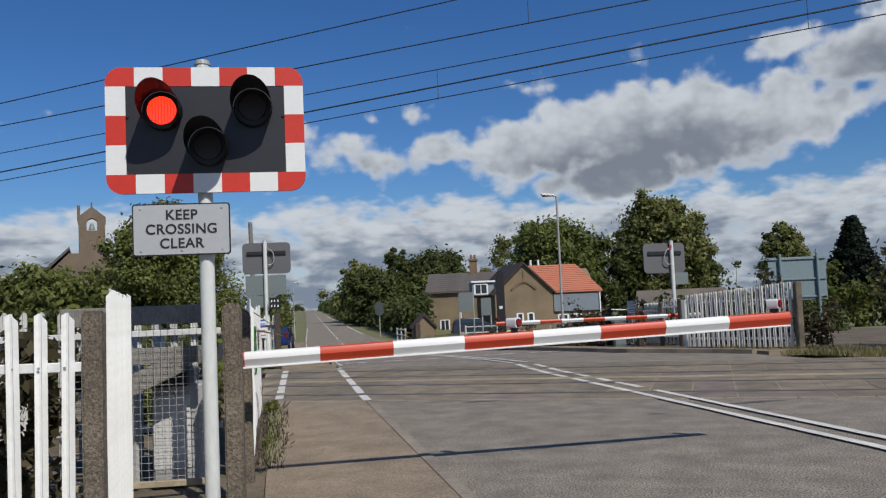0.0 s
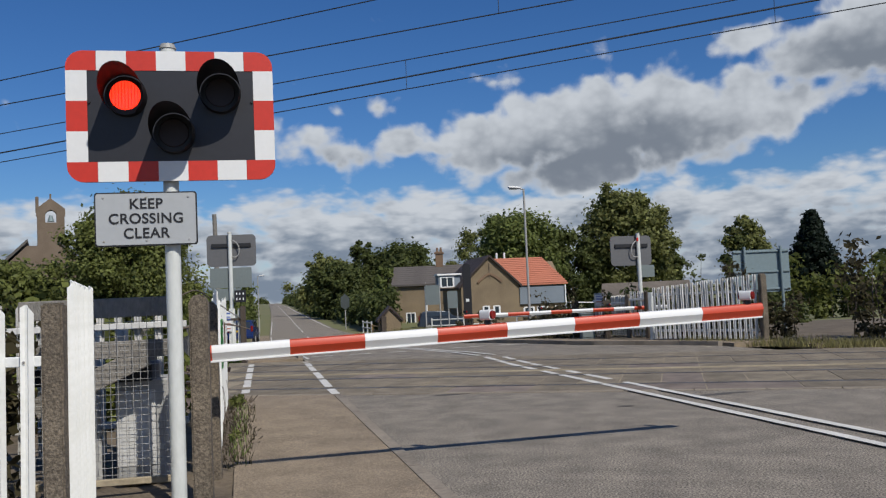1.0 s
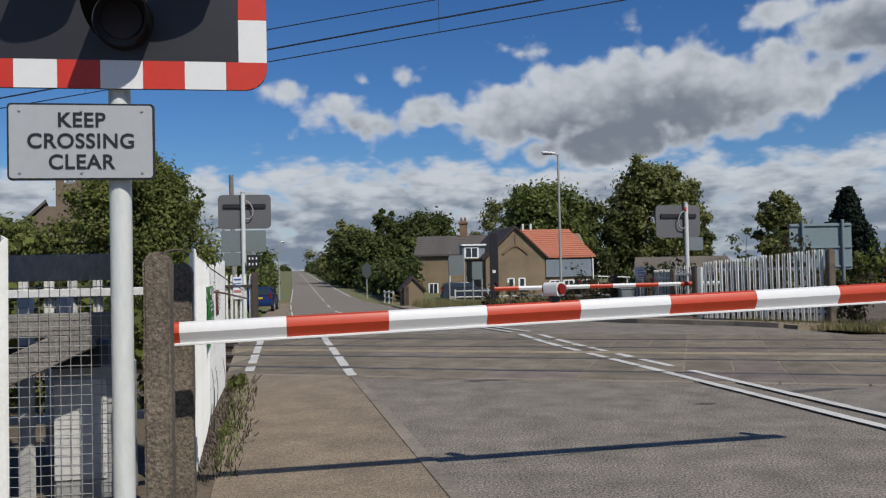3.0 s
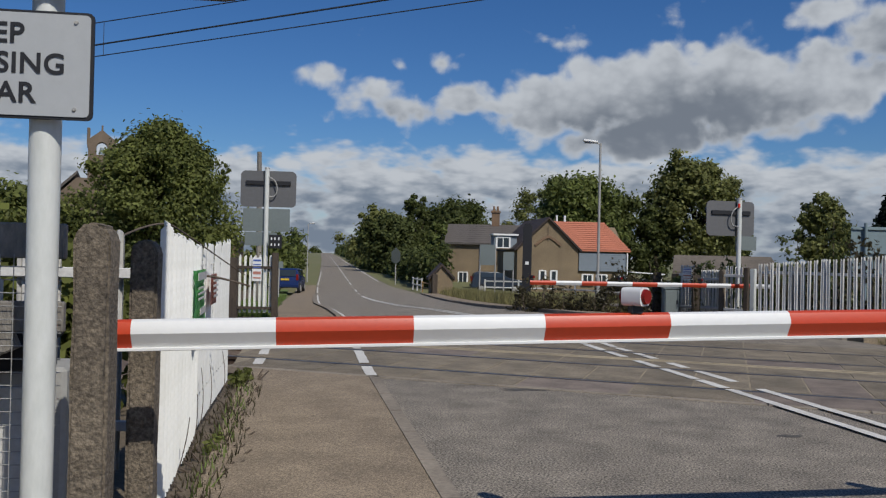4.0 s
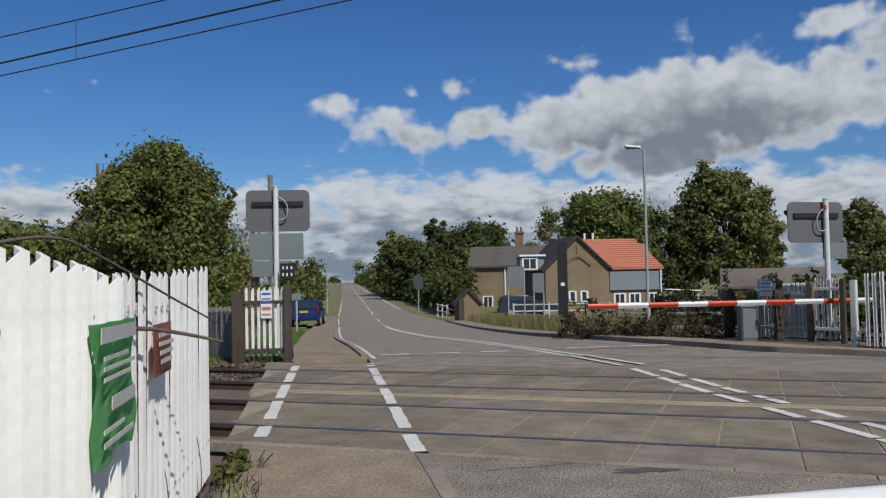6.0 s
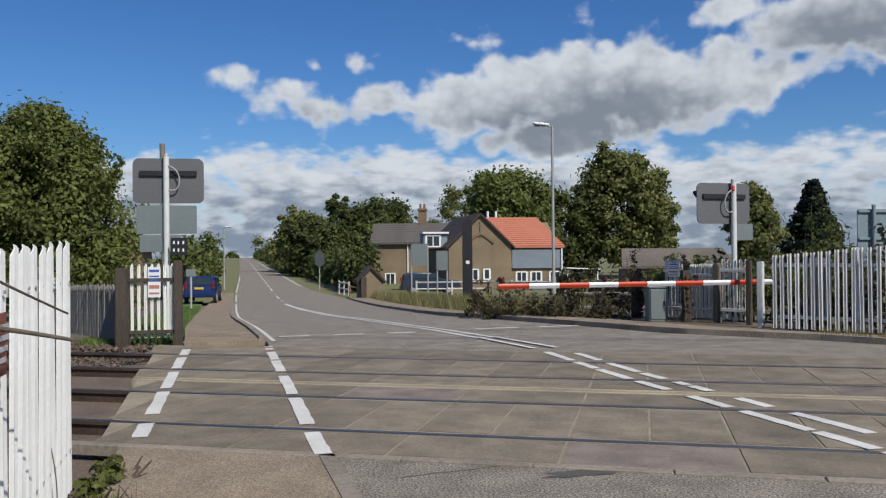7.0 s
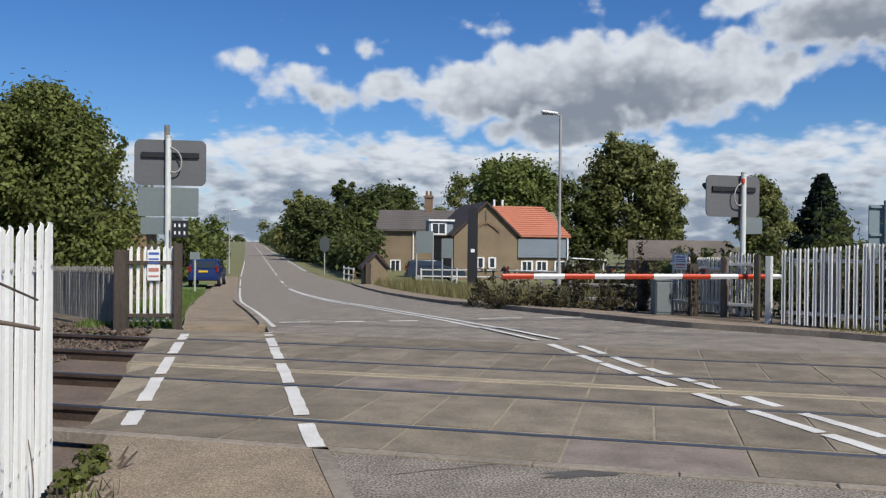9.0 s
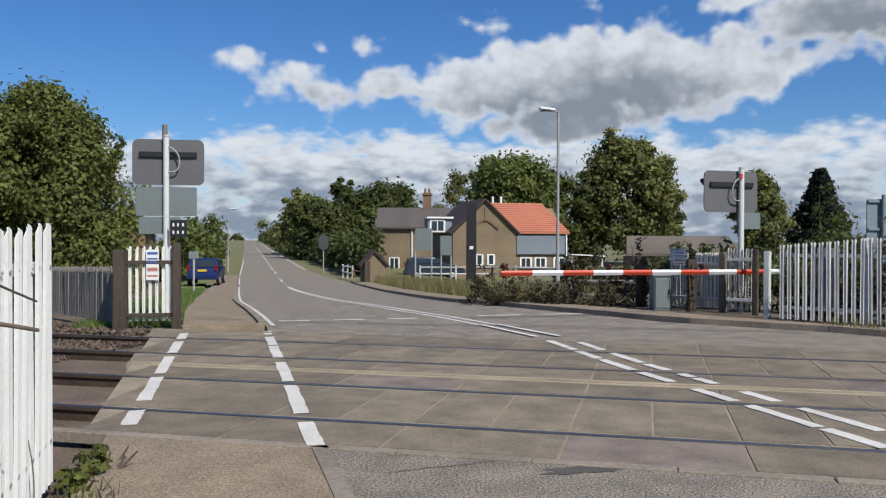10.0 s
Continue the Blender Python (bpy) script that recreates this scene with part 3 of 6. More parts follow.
ribbon([[at(s, along(RIGHT_EDGE, s) + r, 0.07) for r in (0.12, 0.6, 1.2)] for s in (4.2, 4.9, 5.5, 6.1, 7, 7.7, 9, 10, 11.5, 13, 15, 16.5, 20, 24, 28, 34, 40, 46)], M["footway"], "pavement", "narrow dusty footway behind the far kerb", "pavement")


ribbon([[at(s, r, -0.02 + 0.02 * math.sin(s * 3 + r * 5)) for r in (-14, -8, -5, -3.2, -2.2, -1.75, -1.45)] for s in (-40, -20, -12, -9, -8, -7, -6, -5, -4, -3, -2, -1, -0.4)], M["soil"], "verge", "bare brown earth strewn with dead stems beside the footway", "verge")
ribbon([[at(s, r, -0.06) for r in (-12, -8, -5, -3.6, -2.7)] for s in (8.9, 10, 13, 17, 22, 30, 40, 52)], M["soil"], "verge", "dusty brown earth under the trees beside the track", "verge")
ribbon([[at(s, r, -0.03) for r in (-2.7, -2.2, -1.8, -1.36)] for s in (8.9, 10, 13, 17, 22, 30, 40, 52)], M["lawn"], "verge", "rough grass verge beside the footway", "verge")
ribbon([[at(s, along(RIGHT_EDGE, s) + r, 0.03) for r in (1.2, 2.5, 4.5, 9, 16)] for s in (3.0, 4.2, 4.9, 5.5, 6.1, 7, 7.7, 9, 10, 11.5, 13, 15, 16.5, 20, 24, 28, 34, 40, 46)], M["soil"], "verge", "dusty earth verge behind the far kerb", "verge")


def kerbs(table, s0, s1, step, rise, wide, inward, label):
    """Kerb stones laid end to end along an edge."""
    ob = thing("kerb", Matrix(), label, "kerb", kind="structure")
    s = s0
    while s < s1:
        e = min(s + step, s1)
        bm = B()
        a, b = along(table, s + 0.006), along(table, e - 0.006)
        quad = [at(s + 0.006, a), at(s + 0.006, a + inward * wide), at(e - 0.006, b + inward * wide), at(e - 0.006, b)]
        lo = [bm.verts.new(p + Vector((0, 0, -0.1))) for p in quad]
        hi = [bm.verts.new(p + Vector((0, 0, rise))) for p in quad]
        bm.faces.new(hi), bm.faces.new(lo[::-1])
        for i in range(4):
            bm.faces.new((lo[i], lo[(i + 1) % 4], hi[(i + 1) % 4], hi[i]))
        bmesh.ops.recalc_face_normals(bm, faces=bm.faces)
        part("kerb_stone", bm, M["kerb"], ob)
        s = e
    return ob


kerbs([(-60, -0.10), (1, -0.10)], -14, -0.02, 0.91, 0.014, 0.11, 1, "flush weathered concrete kerb stones edging the footway")
kerbs(LEFT_EDGE, 8.9, 40, 0.91, 0.075, 0.12, -1, "weathered concrete kerb stones along the footway")
kerbs(RIGHT_EDGE, 4.6, 46, 0.91, 0.10, 0.13, 1, "weathered concrete kerb stones along the curved roadside")

RAILS = (0.767, 2.272, 3.961, 5.466)


def build_rails():
    prof = [(-0.07, -0.158), (0.07, -0.158), (0.07, -0.148), (0.012, -0.128), (0.012, -0.045), (0.034, -0.036), (0.035, -0.006), (0.027, 0.0), (-0.027, 0.0), (-0.035, -0.006), (-0.034, -0.036), (-0.012, -0.045), (-0.012, -0.128), (-0.07, -0.148)]
    for y in RAILS:
        bm = B()
        a = [bm.verts.new((-120, y + p[0], p[1] + 0.016)) for p in prof]
        b = [bm.verts.new((120, y + p[0], p[1] + 0.016)) for p in prof]
        for i in range(len(prof)):
            f = bm.faces.new((a[i], a[(i + 1) % len(prof)], b[(i + 1) % len(prof)], b[i]))
            if i in (6, 7, 8):
                f.material_index = 1
        bm.faces.new(a[::-1]), bm.faces.new(b)
        bmesh.ops.recalc_face_normals(bm, faces=bm.faces)
        solid("rail", bm, [M["rail"], M["rail_top"]], "rusty steel rail with a worn running surface", "rail", "structure")


build_rails()
X_LEFT, X_RIGHT = -5.4, 9.6


def left_end(y):
    """Where the crossing surface ends on the footway side."""
    return -1.95 - 0.545 * y


STRIPS = [(0.02, 0.705, "outer"), (0.86, 2.18, "four"), (2.345, 3.005, "six"), (3.245, 3.885, "six"), (4.055, 5.375, "four"), (5.54, 6.6, "outer")]


def build_panels():
    ob = thing("crossing_deck", Matrix(), "worn concrete level crossing panels between the rails", "crossing deck", kind="structure")
    bed = B()
    prism(bed, [(left_end(0) + 0.05, 0.0), (X_RIGHT, 0.0), (X_RIGHT, 6.62), (left_end(6.6) + 0.05, 6.62)], -0.12, 0.0075)
    part("bed", bed, M["grout"], ob)
    rs = random.Random(5)
    for y0, y1, kind in STRIPS:
        pitch = 0.608 if kind == "four" else 1.216
        k = int((left_end(y0) - 1.6) / pitch) - 2
        while True:
            x0, x1 = 1.6 + k * pitch + 0.012, 1.6 + (k + 1) * pitch - 0.012
            k += 1
            if x0 > X_RIGHT:
                break
            lo0, lo1 = max(x0, left_end(y0)), max(x0, left_end(y1))
            if x1 - lo0 < 0.08 or x1 - lo1 < 0.08:
                if x1 < max(lo0, lo1) + 0.08:
                    continue
            bm = B()
            top = 0.012 + rs.uniform(-0.002, 0.003)
            prism(bm, [(lo0, y0), (x1, y0), (x1, y1), (lo1, y1)], -0.1, top)
            red = kind != "outer" and rs.random() < 0.12 or kind == "outer" and y0 < 1 and rs.random() < 0.5
            part("panel", bm, M["panel_red"] if red else M["panel"], ob)
    for y in (3.04, 3.21):
        bm = B()
        box(bm, ((X_RIGHT + left_end(y)) / 2, y, -0.03), (X_RIGHT - left_end(y), 0.05, 0.093))
        part("edge_beam", bm, M["beam"], ob)
    for k in range(13):
        bm = B()
        box(bm, (-1.75 + k * 0.91, -0.04, -0.03), (0.895, 0.10, 0.088), 0.006)
        part("edge_beam", bm, M["kerb"], ob)


build_panels()


def build_ballast():
    bm = B()
    box(bm, (0, 3.1, -0.135), (250, 8.6, 0.04))
    solid("trackbed", bm, M["ballast"], "brown stone ballast under the railway tracks", "trackbed", "structure")
    rs = np.random.RandomState(3)
    n = 14000
    x = -5.0 - rs.exponential(5.0, n)
    y = rs.uniform(-1.0, 7.4, n)
    keep = (x < -1.95 - 0.545 * y - 0.1) & (x > -30)
    x, y = x[keep], y[keep]
    z = -0.11 + rs.uniform(0, 0.035, len(x)) + np.where((y < -0.2) | (y > 6.3), 0.05, 0)
    co, fa = [], []
    for i in range(len(x)):
        r = rs.uniform(0.02, 0.042)
        q = rs.normal(size=(6, 3)) * 0.25 + np.array([[1, 0, 0], [-1, 0, 0], [0, 1, 0], [0, -1, 0], [0, 0, 1], [0, 0, -1]])
        co += (np.array([x[i], y[i], z[i]]) + q * r).tolist()
        b = 6 * i
        fa += [(b, b + 2, b + 4), (b + 2, b + 1, b + 4), (b + 1, b + 3, b + 4), (b + 3, b, b + 4), (b + 2, b, b + 5), (b + 1, b + 2, b + 5), (b + 3, b + 1, b + 5), (b, b + 3, b + 5)]
    me = bpy.data.meshes.new("ballast")
    me.from_pydata(co, [], fa)
    me.materials.append(M["ballast"])
    tagged(new("ballast", me), "loose brown ballast stones beside the rails", "ballast", kind="stuff")
    sl = thing("sleepers", Matrix(), "dark weathered sleepers under the open track", "sleeper", kind="structure")
    for yc in (1.52, 4.71):
        for k in range(18):
            b2 = B()
            box(b2, (-3.4 - 0.545 * yc - k * 0.68, yc, -0.145), (0.25, 2.5, 0.07), 0.01)
            part("sleeper", b2, M["timber"], sl)


build_ballast()


def mark(ob, quad, dz=0.018):
    """A painted road mark with a broken edge."""
    bm = B()
    q = [Vector(p) for p in quad]
    n = 8
    rs = random.Random(round(q[0].x * 131 + q[0].y * 57))
    lo, hi = [], []
    for k in range(n + 1):
        u = k / n
        a, b = q[0].lerp(q[3], u), q[1].lerp(q[2], u)
        j = (b - a) * 0.06
        lo.append(bm.verts.new(a + j * rs.uniform(-1, 1) + Vector((0, 0, dz))))
        hi.append(bm.verts.new(b + j * rs.uniform(-1, 1) + Vector((0, 0, dz))))
    for k in range(n):
        bm.faces.new((lo[k], hi[k], hi[k + 1], lo[k + 1]))
    bmesh.ops.recalc_face_normals(bm, faces=bm.faces)
    if sum(f.normal.z for f in bm.faces) < 0:
        bmesh.ops.reverse_faces(bm, faces=bm.faces)
    ext = bmesh.ops.extrude_face_region(bm, geom=bm.faces[:])
    bmesh.ops.translate(bm, verts=[v for v in ext["geom"] if isinstance(v, bmesh.types.BMVert)], vec=(0, 0, 0.003))
    part("mark", bm, M["paint"], ob)


def line_marks(label, s0, s1, r_of, width, dash=None, gap=None, dz=0.018):
    ob = thing("road_marking", Matrix(), label, "road marking", kind="structure")
    s = s0
    while s < s1 - 0.02:
        e = min(s + (dash or 2.0), s1)
        ra, rb = r_of(s), r_of(e)
        mark(ob, [at(s, ra - width / 2), at(s, ra + width / 2), at(e, rb + width / 2), at(e, rb - width / 2)], dz if s < 7.5 else 0.006)
        s = e + (gap if dash else 0)
    return ob




def run_marks(label, runs, r_of, width):
    """Painted dashes of uneven length: runs are (from, to) along the road."""
    ob = thing("road_marking", Matrix(), label, "road marking", kind="structure")
    for a, b in runs:
        ra, rb = r_of(a), r_of(b)
        mark(ob, [at(a, ra - width / 2), at(a, ra + width / 2), at(b, rb + width / 2), at(b, rb - width / 2)], 0.018)


run_marks("white dashed line between footway and road over the crossing", [(-0.02, 0.74), (1.09, 2.45), (2.71, 4.07), (4.5, 5.6), (5.75, 6.75), (7.1, 7.6)], lambda s: -0.07 + 0.013 * s, 0.125)
run_marks("white dashed line along the outer edge of the footway", [(0.97, 1.53), (1.98, 3.28), (3.54, 4.86), (5.23, 6.44), (6.78, 8.12)], lambda s: -1.40 + 0.026 * s, 0.125)
line_marks("white line along the kerb of the road", 8.7, 95, lambda s: along(LEFT_EDGE, s) + 0.12, 0.075)
line_marks("white dashed line at the edge of the footway crossing", 8.9, 9.1, lambda s: -0.7, 1.3)
run_marks("dashed white centre line over the crossing", [(-1.05, -0.45), (-0.38, 0.49), (0.71, 1.34), (1.77, 2.39), (2.58, 3.40), (3.50, 4.14), (4.35, 5.34)], lambda s: along(CENTRE, s) - 0.17, 0.12)
run_marks("dashed white centre line over the crossing", [(-0.61, 0.28), (0.60, 1.09), (1.56, 1.90), (1.98, 2.2), (2.46, 2.93), (3.06, 3.91), (4.22, 5.07)], lambda s: along(CENTRE, s) + 0.19, 0.12)
for off in (-0.17, 0.19):
    line_marks("solid white centre line of the road", -60, -1.15, lambda s: along(CENTRE, s) + off, 0.11)
    line_marks("solid white centre line of the road", 5.9, 40, lambda s: along(CENTRE, s) + off * (1 - min(0.35, max(0, s - 6) * 0.09) - max(0, s - 14) / 60), 0.10)
line_marks("dashed white centre line up the hill", 42, 240, lambda s: along(CENTRE, s), 0.12, 4.0, 3.0)
line_marks("white edge line along the far side of the road", 70, 240, lambda s: along(RIGHT_EDGE, s) - 0.3, 0.12)


def stain(s, r, ls, lr, seed, ma, label):
    rs = random.Random(seed)
    bm = B()
    rim = []
    for k in range(18):
        a = k * math.tau / 18
        q = rs.uniform(0.6, 1.1)
        rim.append(bm.verts.new(at(s + ls * q * math.sin(a), r + lr * q * math.cos(a), 0.0035)))
    bm.faces.new(rim)
    bmesh.ops.recalc_face_normals(bm, faces=bm.faces)
    if bm.faces[:][0].normal.z < 0:
        bmesh.ops.reverse_faces(bm, faces=bm.faces)
    solid("road_patch", bm, ma, label, "road patch", "structure")


def crack(pts, width, label):
    bm = B()
    rs = random.Random(len(pts))
    rows = []
    for a, b in zip(pts, pts[1:]):
        for k in range(10):
            u = k / 10
            s, r = a[0] + (b[0] - a[0]) * u, a[1] + (b[1] - a[1]) * u
            w = width * rs.uniform(0.3, 1.0)
            j = rs.uniform(-0.015, 0.015)
            rows.append((bm.verts.new(at(s + j - w / 2, r, 0.003)), bm.verts.new(at(s + j + w / 2, r, 0.003))))
    for a, b in zip(rows, rows[1:]):
        bm.faces.new((a[0], a[1], b[1], b[0]))
    solid("road_crack", bm, M["joint"], label, "road crack", "structure")


DARK = mat("tar", (0.115, 0.105, 0.092), 0.9, 0, 0.4, 14, 0.6, 120)
stain(-1.0, 1.5, 0.10, 0.35, 1, DARK, "dark worn tar patch near the crossing")
stain(-3.4, 3.0, 0.06, 0.12, 2, DARK, "small dark tar spot on the road")
stain(-3.0, 4.5, 0.10, 0.5, 3, DARK, "dark worn stretch beside the centre line")
stain(-0.9, 2.6, 0.08, 0.3, 4, DARK, "dark worn tar patch near the crossing")
crack([(-0.75, 0.3), (-0.65, 1.2), (-0.8, 2.4), (-0.6, 3.4)], 0.02, "thin dark crack across the asphalt")
crack([(-5.2, 0.3), (-5.0, 1.5), (-5.3, 2.6)], 0.015, "thin dark crack across the lane")


def cross_marks(label, s, ra, rb, dash, gap, width=0.2):
    ob = thing("road_marking", Matrix(), label, "road marking", kind="structure")
    r = ra
    while r < rb:
        e = min(r + dash, rb)
        mark(ob, [at(s, r), at(s + width, r), at(s + width, e), at(s, e)], 0.006)
        r = e + gap


cross_marks("broken white line across the road before the crossing", 9.55, 0.35, 3.2, 0.55, 0.45, 0.12)
cross_marks("broken white line across the far lane", 9.9, 4.2, 6.4, 0.9, 0.45, 0.10)


# ---- barriers and signals ----
def boom(name, foot, turn, tilt, bands, first_red, radius, label, lamps, tail, end_red, flange=True, small=1.0):
    """A tapering red and white boom lying along local x, with hanging lamps."""
    ob = thing(name, foot @ pose(0, 0, 0, 0, 0, turn) @ pose(0, 0, 0, 0, -math.degrees(tilt), 0), label, "barrier")

    def piece(x0, x1, ma, nm="band"):
        bm = B()
        h = radius
        half = [(0.03, -1), (0.62, 0.02), (0.58, 0.42), (0.38, 0.85), (0.1, 1)]
        outline = [(h * p, h * q) for p, q in half] + [(-h * p, h * q) for p, q in half[::-1]]
        a = [bm.verts.new((x0, p[0], p[1])) for p in outline]
        b = [bm.verts.new((x1, p[0], p[1])) for p in outline]
        for i in range(len(outline)):
            bm.faces.new((a[i], a[(i + 1) % len(outline)], b[(i + 1) % len(outline)], b[i]))
        bm.faces.new(a[::-1]), bm.faces.new(b)
        bmesh.ops.recalc_face_normals(bm, faces=bm.faces)
        part(nm, bm, ma, ob, shade=True)

    x0, x1 = -tail, 0.0
    piece(x0, x1, M["red_boom"])
    red = first_red
    for k in range(bands):
        piece(k * 0.6, k * 0.6 + 0.6, M["red_boom"] if red else M["white_film"])
        red = not red
    if end_red:
        piece(bands * 0.6, bands * 0.6 + end_red, M["white_film"])
    if flange:
        bm = B()
        box(bm, ((bands * 0.6 - tail) / 2, 0, -radius - 0.006), (bands * 0.6 + tail, radius * 0.5, 0.014), 0.002)
        part("lower_edge", bm, M["white_film"], ob, "pale strip under the boom")
    for x in lamps:
        bm = B()
        slab(bm, rounded(0.085 * small, 0.085 * small, 0.02 * small, 3), -0.05 * small, 0.05 * small)
        bmesh.ops.rotate(bm, verts=bm.verts, matrix=Matrix.Rotation(radians(38), 3, "Z"))
        bmesh.ops.translate(bm, verts=bm.verts, vec=(x, 0, radius + 0.075))
        housing = part("lamp_housing", bm, M["white_film"] if small == 1 else M["black"], ob, "white lamp housing on the boom" if small == 1 else "dark lamp housing on the boom", shade=True)
        for sgn in (1, -1):
            b2 = B()
            d = Matrix.Rotation(radians(38), 3, "Z") @ Vector((0, -1, 0)) * sgn
            p = Vector((x, 0, radius + 0.075))
            cyl(b2, p + d * 0.05 * small, p + d * (0.05 * small + 0.016), 0.037 * small, 0.034 * small, 14)
            part("lamp_lens", b2, M["lens_red"], housing, "dark red lamp lens")
        b3 = B()
        box(b3, (x, 0, radius + 0.018), (0.05, 0.05, 0.04))
        part("lamp_bracket", b3, M["black"], housing)
    return ob


boom("barrier_boom", pose(1.385, -5.959, 1.035), 27.47, 0.0244, 8, False, 0.061, "lowered red and white striped barrier boom across the near lane", (2.24, 4.66), 0.12, 0)
boom("barrier_boom", pose(-0.43, 9.66, 0.845), 27.5, 0.0, 9, True, 0.05, "lowered red and white striped barrier boom on the far side", (0.05, 2.1, 4.05), 0.0, 0.45, flange=False, small=0.8)


def wigwag(place, turn, label, with_sign, size=1.0, zc=2.785, loop=1, shift=0.03):
    """Road signal: pole, chequered backing board, three hooded lamps. Local -y faces the traffic."""
    ob = thing("crossing_signal", pose(*place, 0, 0, turn), label, "signal")
    W, H = 1.44 * size, 0.945 * size
    bm = B()
    cyl(bm, (0, 0, -0.25), (0, 0, zc + H / 2 + 0.04), 0.055, 0.055, 20)
    pole = part("pole", bm, M["pole"], ob, "painted steel pole", shade=True)
    bm = B()
    cyl(bm, (0, 0, zc + H / 2 + 0.04), (0, 0, zc + H / 2 + 0.075), 0.062, 0.05, 16)
    part("cap", bm, M["galv"], pole)
    y = -0.085
    bm = B()
    slab(bm, rounded(W, H, 0.115), y, y + 0.022)
    board = part("backing_board", bm, M["board"] if with_sign else M["grey"], ob, "black board" if with_sign else "plain grey back of the signal board", shade=True)
    # chequered border: 7 pieces along, 5 up
    t = 0.143
    reds = 0
    for row in (0, 1):
        for k in range(7):
            w = (W - 0.004) / 7
            x0, x1 = -W / 2 + 0.002 + k * w, -W / 2 + 0.002 + (k + 1) * w
            z0, z1 = (H / 2 - t, H / 2) if row else (-H / 2, -H / 2 + t)
            bm = B()
            if k in (0, 6):
                r = 0.115
                sx, sz = (-1 if k == 0 else 1), (1 if row else -1)
                cx, cz = sx * (W / 2 - r), sz * (H / 2 - r)
                pts = [(cx + sx * r * math.cos(radians(a)), cz + sz * r * math.sin(radians(a))) for a in range(0, 91, 15)]
                inner = sx * (W / 2 - w)
                pts += [(inner, sz * H / 2), (inner, sz * (H / 2 - t)), (sx * W / 2, sz * (H / 2 - t))]
                slab(bm, pts, y - 0.004, y - 0.0005)
            else:
                slab(bm, [(x0, z0), (x1, z0), (x1, z1), (x0, z1)], y - 0.004, y - 0.0005)
            part("border_piece", bm, M["red"] if k % 2 == 0 else M["white_film"], board)
    for side in (-1, 1):
        for k in range(3):
            h = (H - 2 * t) / 3
            z0, z1 = -H / 2 + t + k * h, -H / 2 + t + (k + 1) * h
            x0, x1 = sorted((side * W / 2, side * (W / 2 - t)))
            bm = B()
            slab(bm, [(x0, z0), (x1, z0), (x1, z1), (x0, z1)], y - 0.004, y - 0.0005)
            part("border_piece", bm, M["white_film"] if k != 1 else M["red"], board)
    board.location.z = zc
    board.location.x = shift
    for x, z, on in ((-0.31 + shift, 0.135, with_sign), (0.345 + shift, 0.155, False), (0.015 + shift, -0.135, False)):
        bm = B()
        cyl(bm, (x, y, zc + z), (x, y - 0.06, zc + z), 0.144, 0.138, 28)
        unit = part("lamp_unit", bm, M["black"], ob, "black signal lamp with a hood", shade=True)
        bm = B()
        cyl(bm, (x, y - 0.06, zc + z), (x, y - 0.068, zc + z), 0.105, 0.10, 28)
        lens = part("lens", bm, M["lit"] if on else M["lens_off"], unit, "glowing red lens" if on else "unlit dark red lens")
        if on:
            for j in range(9):
                gx = -0.088 + j * 0.022
                half = math.sqrt(max(0.0, 0.1 ** 2 - gx ** 2))
                b2 = B()
                box(b2, (x + gx, y - 0.069, zc + z), (0.003, 0.004, 2 * half))
                part("ridge", b2, M["red"], lens)
        # hood: a sleeve open below, longer on top
        bm = B()
        n = 26
        r = 0.146
        rings = []
        for k in range(n + 1):
            a = radians(-58 + (296) * k / n)
            reach = 0.09 + 0.32 * max(0.0, (math.sin(a) + 0.55) / 1.55)
            px, pz = x + r * math.cos(a), zc + z + r * math.sin(a)
            rings.append((bm.verts.new((px, y - 0.05, pz)), bm.verts.new((px, y - 0.05 - reach, pz - 0.02 * reach))))
        for a, b in zip(rings, rings[1:]):
            bm.faces.new((a[0], b[0], b[1], a[1]))
        bmesh.ops.solidify(bm, geom=bm.faces[:], thickness=0.006)
        part("hood", bm, M["black"], unit, shade=True)
    for x in (-0.5, 0.5):
        bm = B()
        cyl(bm, (x * 1.13, y, zc + 0.1), (x * 1.13, y - 0.012, zc + 0.1), 0.012, 0.01, 8)
        part("bolt", bm, M["black"], board, m=Matrix.Translation((0, 0, -zc)))
    if with_sign:
        zs = zc - H / 2 - 0.08 - 0.19
        bm = B()
        slab(bm, rounded(0.70, 0.385, 0.02, 3), y - 0.004, y + 0.012)
        plate = part("sign_plate", bm, M["black"], ob, "white plate with a black edge", shade=True, m=Matrix.Translation((-0.165, 0, zs)))
        bm = B()
        slab(bm, rounded(0.68, 0.365, 0.016, 3), y - 0.008, y - 0.0045)
        part("sign_face", bm, M["sign_grey"], plate, "grey white sign face")
        for k, word in enumerate(("KEEP", "CROSSING", "CLEAR")):
            lettering("lettering", word, 0.102, M["black"], plate, pose(0, y - 0.0105, 0.105 - 0.105 * k, 90))
        for sx in (-1, 0, 1):
            for sz in (-1, 1):
                bm = B()
                cyl(bm, (sx * 0.29, y - 0.008, sz * 0.155), (sx * 0.29, y - 0.014, sz * 0.155), 0.008, 0.006, 8)
                part("rivet", bm, M["galv"], plate)
        for z in (zc, zs):
            bm = B()
            box(bm, (0, -0.03, z), (0.16, 0.10, 0.05), 0.006)
            part("clamp", bm, M["galv"], ob)
    else:
        bm = B()
        box(bm, (shift, -0.045, zc + 0.14), (1.16 * size, 0.05, 0.10), 0.004)
        part("cross_rail", bm, M["black"], ob)
